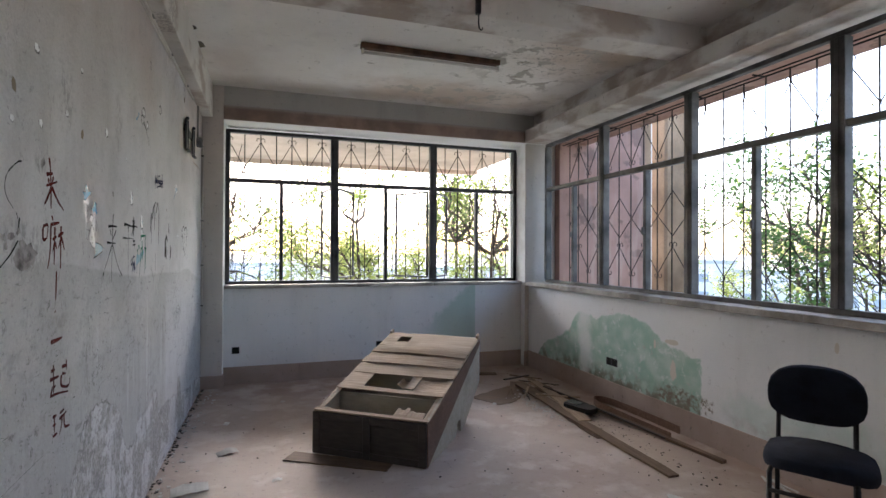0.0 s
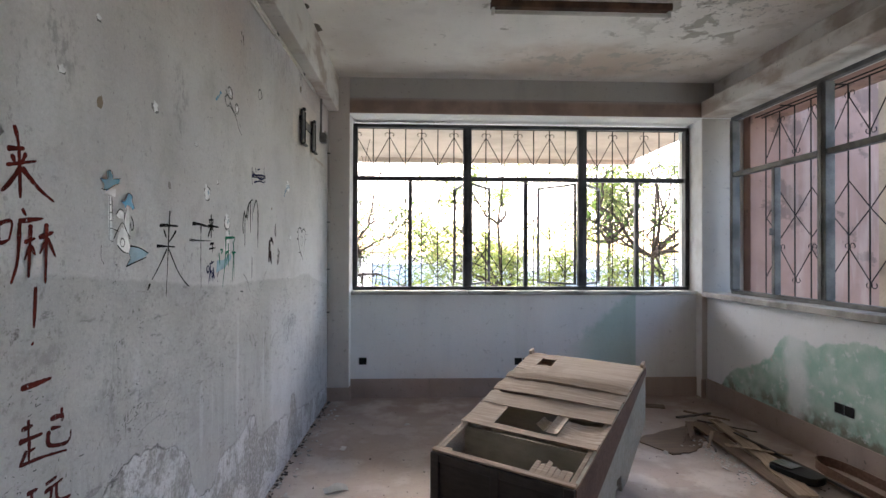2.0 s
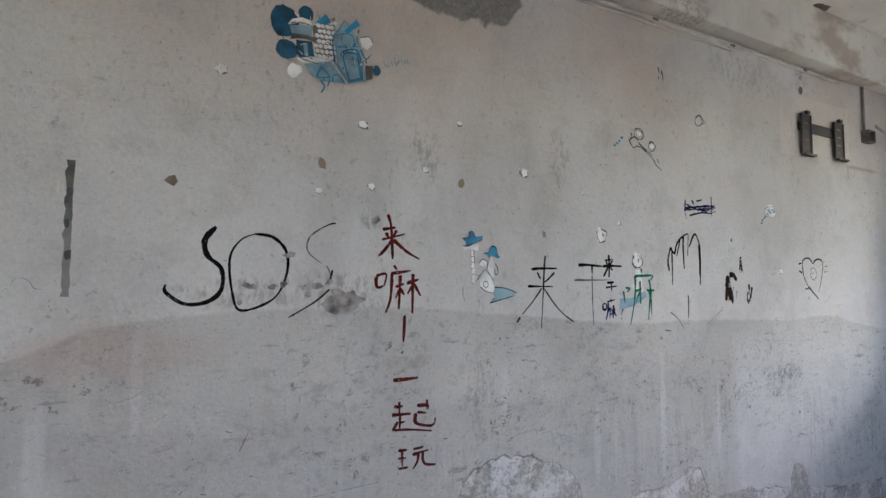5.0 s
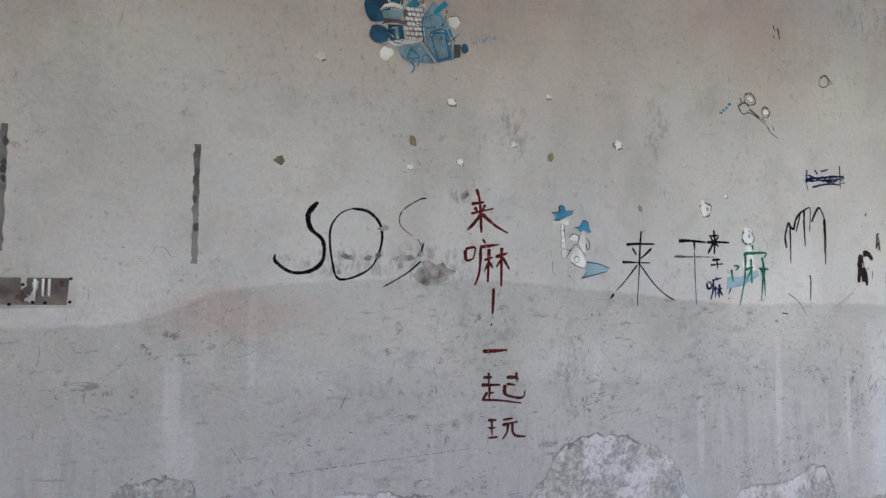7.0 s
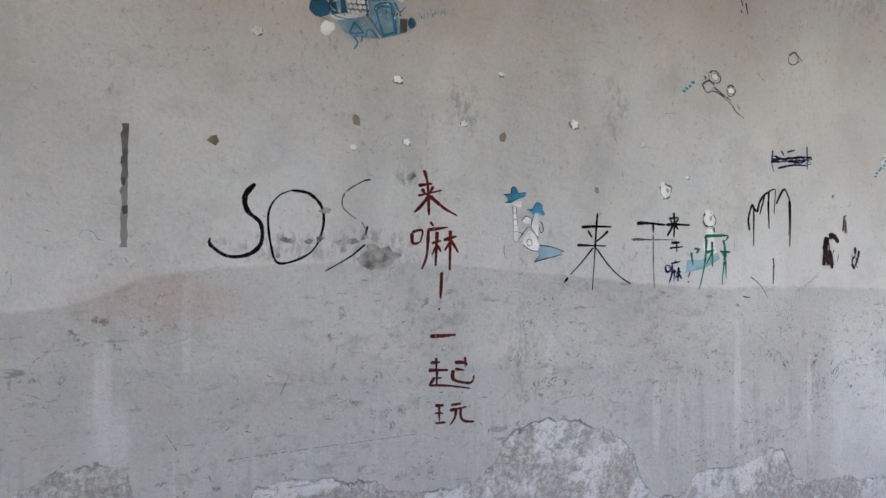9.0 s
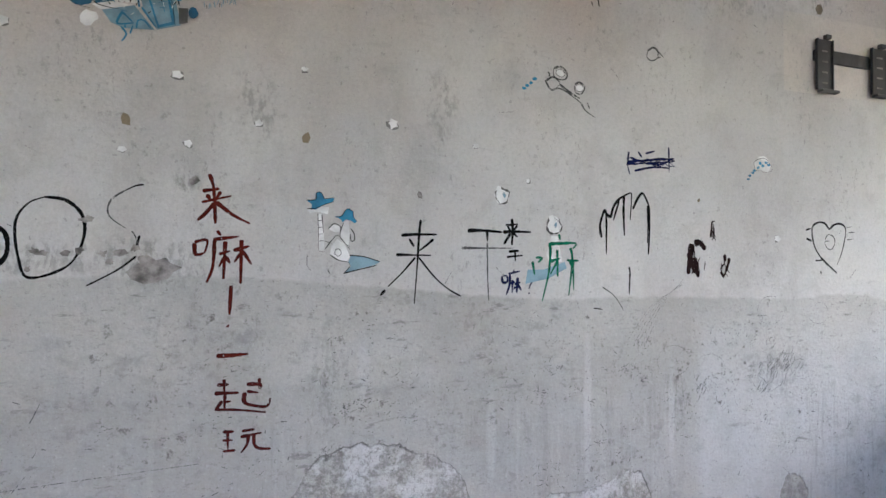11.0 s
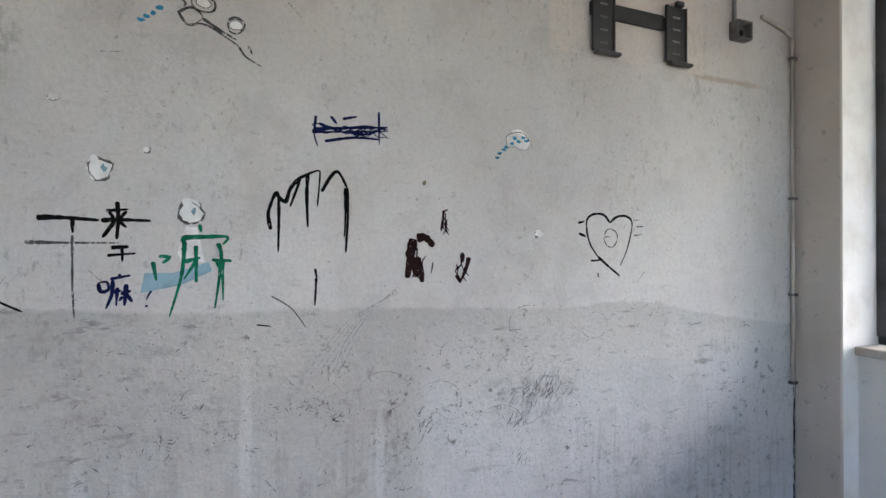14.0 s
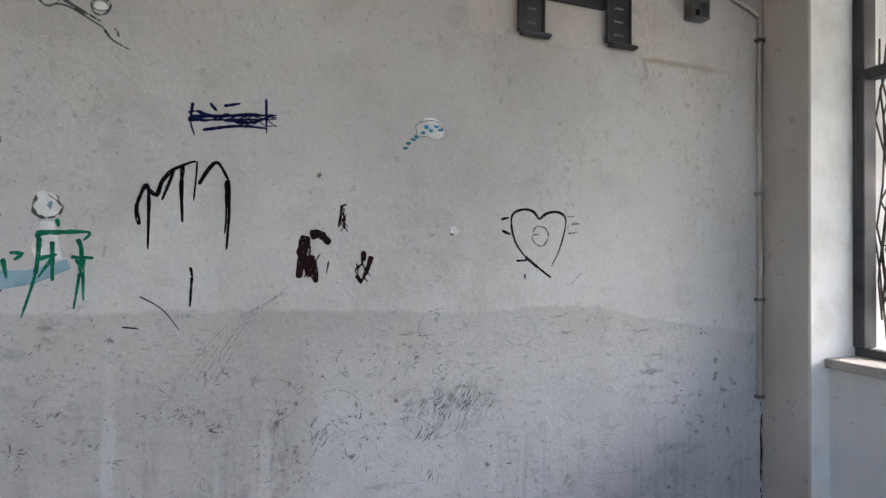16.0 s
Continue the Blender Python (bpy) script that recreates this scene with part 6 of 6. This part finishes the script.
def tree(base, height, spread, leaf, density, seed, label, size=0.06, limbs=9, lean=(0, 0)):
    """A tapered trunk with limbs, twigs and small leaves in loose clumps."""
    rnd = random.Random(seed)
    top = anchor("tree", label, "tree", base, "trees outside")
    wood, leaves = bmesh.new(), []
    trunk = [Vector((lean[0] * (k / 8) ** 1.5 + rnd.gauss(0, 0.06) * (k > 0), lean[1] * (k / 8) ** 1.5 + rnd.gauss(0, 0.06) * (k > 0), height * k / 8)) for k in range(9)]
    tube(wood, trunk, [0.11 * (1 - 0.85 * k / 8) for k in range(9)], 7)

    def grow(start, d, length, r, depth):
        pts, p, way = [start], start, d
        n = 5
        for _ in range(n):
            way = (way + Vector((rnd.gauss(0, 0.28), rnd.gauss(0, 0.28), rnd.gauss(0.05, 0.2)))).normalized()
            p = p + way * length / n
            pts.append(p)
        tube(wood, pts, [max(0.004, r * (1 - 0.75 * k / n)) for k in range(n + 1)], 5 if depth < 2 else 3)
        if depth < 3:
            for k in range(4 if depth < 2 else 3):
                q = pts[rnd.randint(1, n)]
                grow(q, (way + Vector((rnd.gauss(0, 0.8), rnd.gauss(0, 0.8), rnd.gauss(0.1, 0.5)))).normalized(), length * rnd.uniform(0.4, 0.65), r * 0.45, depth + 1)
        if depth >= 2:
            for q in pts[2:]:
                if rnd.random() < density:
                    for _ in range(rnd.randint(3, 8)):
                        leaves.append(q + Vector((rnd.gauss(0, 0.1), rnd.gauss(0, 0.1), rnd.gauss(0, 0.09))))

    for k in range(limbs):
        f = rnd.uniform(0.45, 1.0)
        i = min(7, int(f * 8))
        a = rnd.uniform(0, math.tau)
        grow(trunk[i], Vector((math.cos(a), math.sin(a), rnd.uniform(0.15, 0.8))).normalized(), spread * rnd.uniform(0.6, 1.1), 0.036, 0)
    part("trunk", wood, M_BARK, top)
    verts, faces = [], []
    for c in leaves:
        s = size * 0.8 * rnd.uniform(0.6, 1.3)
        a = Vector((rnd.gauss(0, 1), rnd.gauss(0, 1), rnd.gauss(0, 0.6))).normalized()
        b = a.orthogonal().normalized()
        b = (Matrix.Rotation(rnd.uniform(0, math.tau), 3, a) @ b)
        m = len(verts)
        n = a.cross(b) * 0.12
        verts += [c - a * s, c + b * s * 0.42 + n * s, c + a * s, c - b * s * 0.42 + n * s]
        faces.append((m, m + 1, m + 2, m + 3))
    me = bpy.data.meshes.new("crown")
    me.from_pydata(verts, [], faces)
    me.materials.append(LEAVES[leaf])
    crown = new("crown", me)
    crown.parent = top


tree((1.9, 12.0, -8), 11.5, 2.6, "yellow", 0.75, 11, "tree with yellow green leaves beyond the window", 0.055, 24)
tree((3.9, 10.8, -8), 11.0, 2.0, "yellow", 0.6, 12, "thin leafed tree beyond the window", 0.05, 22)
tree((-1.6, 10.6, -8), 10.4, 2.6, "green", 0.22, 13, "nearly bare branching tree beyond the window", 0.05, 12)
tree((-3.4, 13.5, -8), 9.4, 2.4, "dark", 0.4, 17, "dark green tree beyond the window", 0.07, 10)
tree((7.4, 5.2, -8), 10.7, 1.7, "dark", 0.5, 15, "leafy tree outside the side windows", 0.055, 14)
tree((8.2, 3.2, -8), 10.4, 2.2, "yellow", 0.5, 16, "bare branched tree with yellow green leaves outside side windows", 0.05, 13)
tree((9.6, 7.4, -8), 10.2, 2.3, "yellow", 0.4, 18, "tree with yellow leaves outside the side windows", 0.055, 12)
tree((9.0, 1.0, -8), 10.2, 2.1, "green", 0.4, 19, "leafy tree beside the building", 0.06, 11)

BARE = "bare dark branching tree close outside the window"
tree((-1.2, 9.6, -8), 10.2, 2.4, "green", 0.12, 31, BARE, 0.045, 15)
tree((4.1, 9.3, -8), 10.7, 1.7, "green", 0.14, 32, BARE, 0.045, 20)
tree((6.9, 3.9, -8), 10.1, 1.8, "yellow", 0.16, 33, BARE, 0.05, 19)
tree((6.7, 2.2, -8), 10.0, 1.9, "yellow", 0.16, 34, BARE, 0.05, 19)

# dry creeper strands on the window frame
rnd = random.Random(41)
vine = anchor("creeper", "dry brown creeper strands clinging to the window", "creeper")
for k in range(9):
    x, z = -0.41 + rnd.uniform(0, 0.06), 1.05 + rnd.uniform(0, 0.2)
    pts = [(x, 6.03, z)]
    for _ in range(10):
        x, z = x + rnd.uniform(-0.025, 0.03), z + rnd.uniform(0.05, 0.17)
        pts.append((max(-0.44, x), 6.03 + rnd.uniform(-0.015, 0.02), min(z, 2.68)))
    part("strand", tube(bmesh.new(), pts, 0.0035, 4), M_BARK, vine)
for k in range(3):
    x, pts = -0.43, []
    for _ in range(9):
        pts.append((x, 5.93 - 0.01 * k, 2.705 + rnd.uniform(0, 0.018)))
        x += rnd.uniform(0.06, 0.16)
    part("strand", tube(bmesh.new(), pts, 0.002, 4), M_BARK, vine)

# distance haze is mixed into these pale wall, roof and window colours
M_FARWALL = simple("distant_wall", (0.78, 0.79, 0.8), 0.9, vary=0.1, scale=0.3)
M_FARBLUE = simple("distant_blue_roof", (0.58, 0.62, 0.65), 0.8, vary=0.2, scale=0.3)
M_FARGLASS = simple("distant_window", (0.42, 0.48, 0.54), 0.5, vary=0.2, scale=0.3)
rnd = random.Random(8)
for k in range(12):
    a = radians(-35 + 11 * k)
    d = rnd.uniform(95, 150)
    w, h = rnd.uniform(14, 26), rnd.uniform(5.0, 7.6)
    b = anchor("distant_building", "pale distant building with a blue roof", "building", (d * math.sin(a) + 3, d * math.cos(a), -8), "distant buildings", turn=-math.degrees(a))
    box("wall", (-w / 2, 0, 0), (w / 2, 9, h), M_FARWALL, b)
    box("roof", (-w / 2 - 0.4, -0.4, h), (w / 2 + 0.4, 9.4, h + 0.7), M_FARBLUE, b)
    pane = mesh_of("window", brick(bmesh.new(), (-0.8, -0.12, 0), (0.8, -0.02, 1.4)), M_FARGLASS)
    for r in range(int(h / 3.2)):
        for c in range(int(w / 3.5)):
            o = new("window", pane)
            o.parent, o.location = b, (-w / 2 + 2 + c * 3.4, 0, 1.2 + r * 3.1)
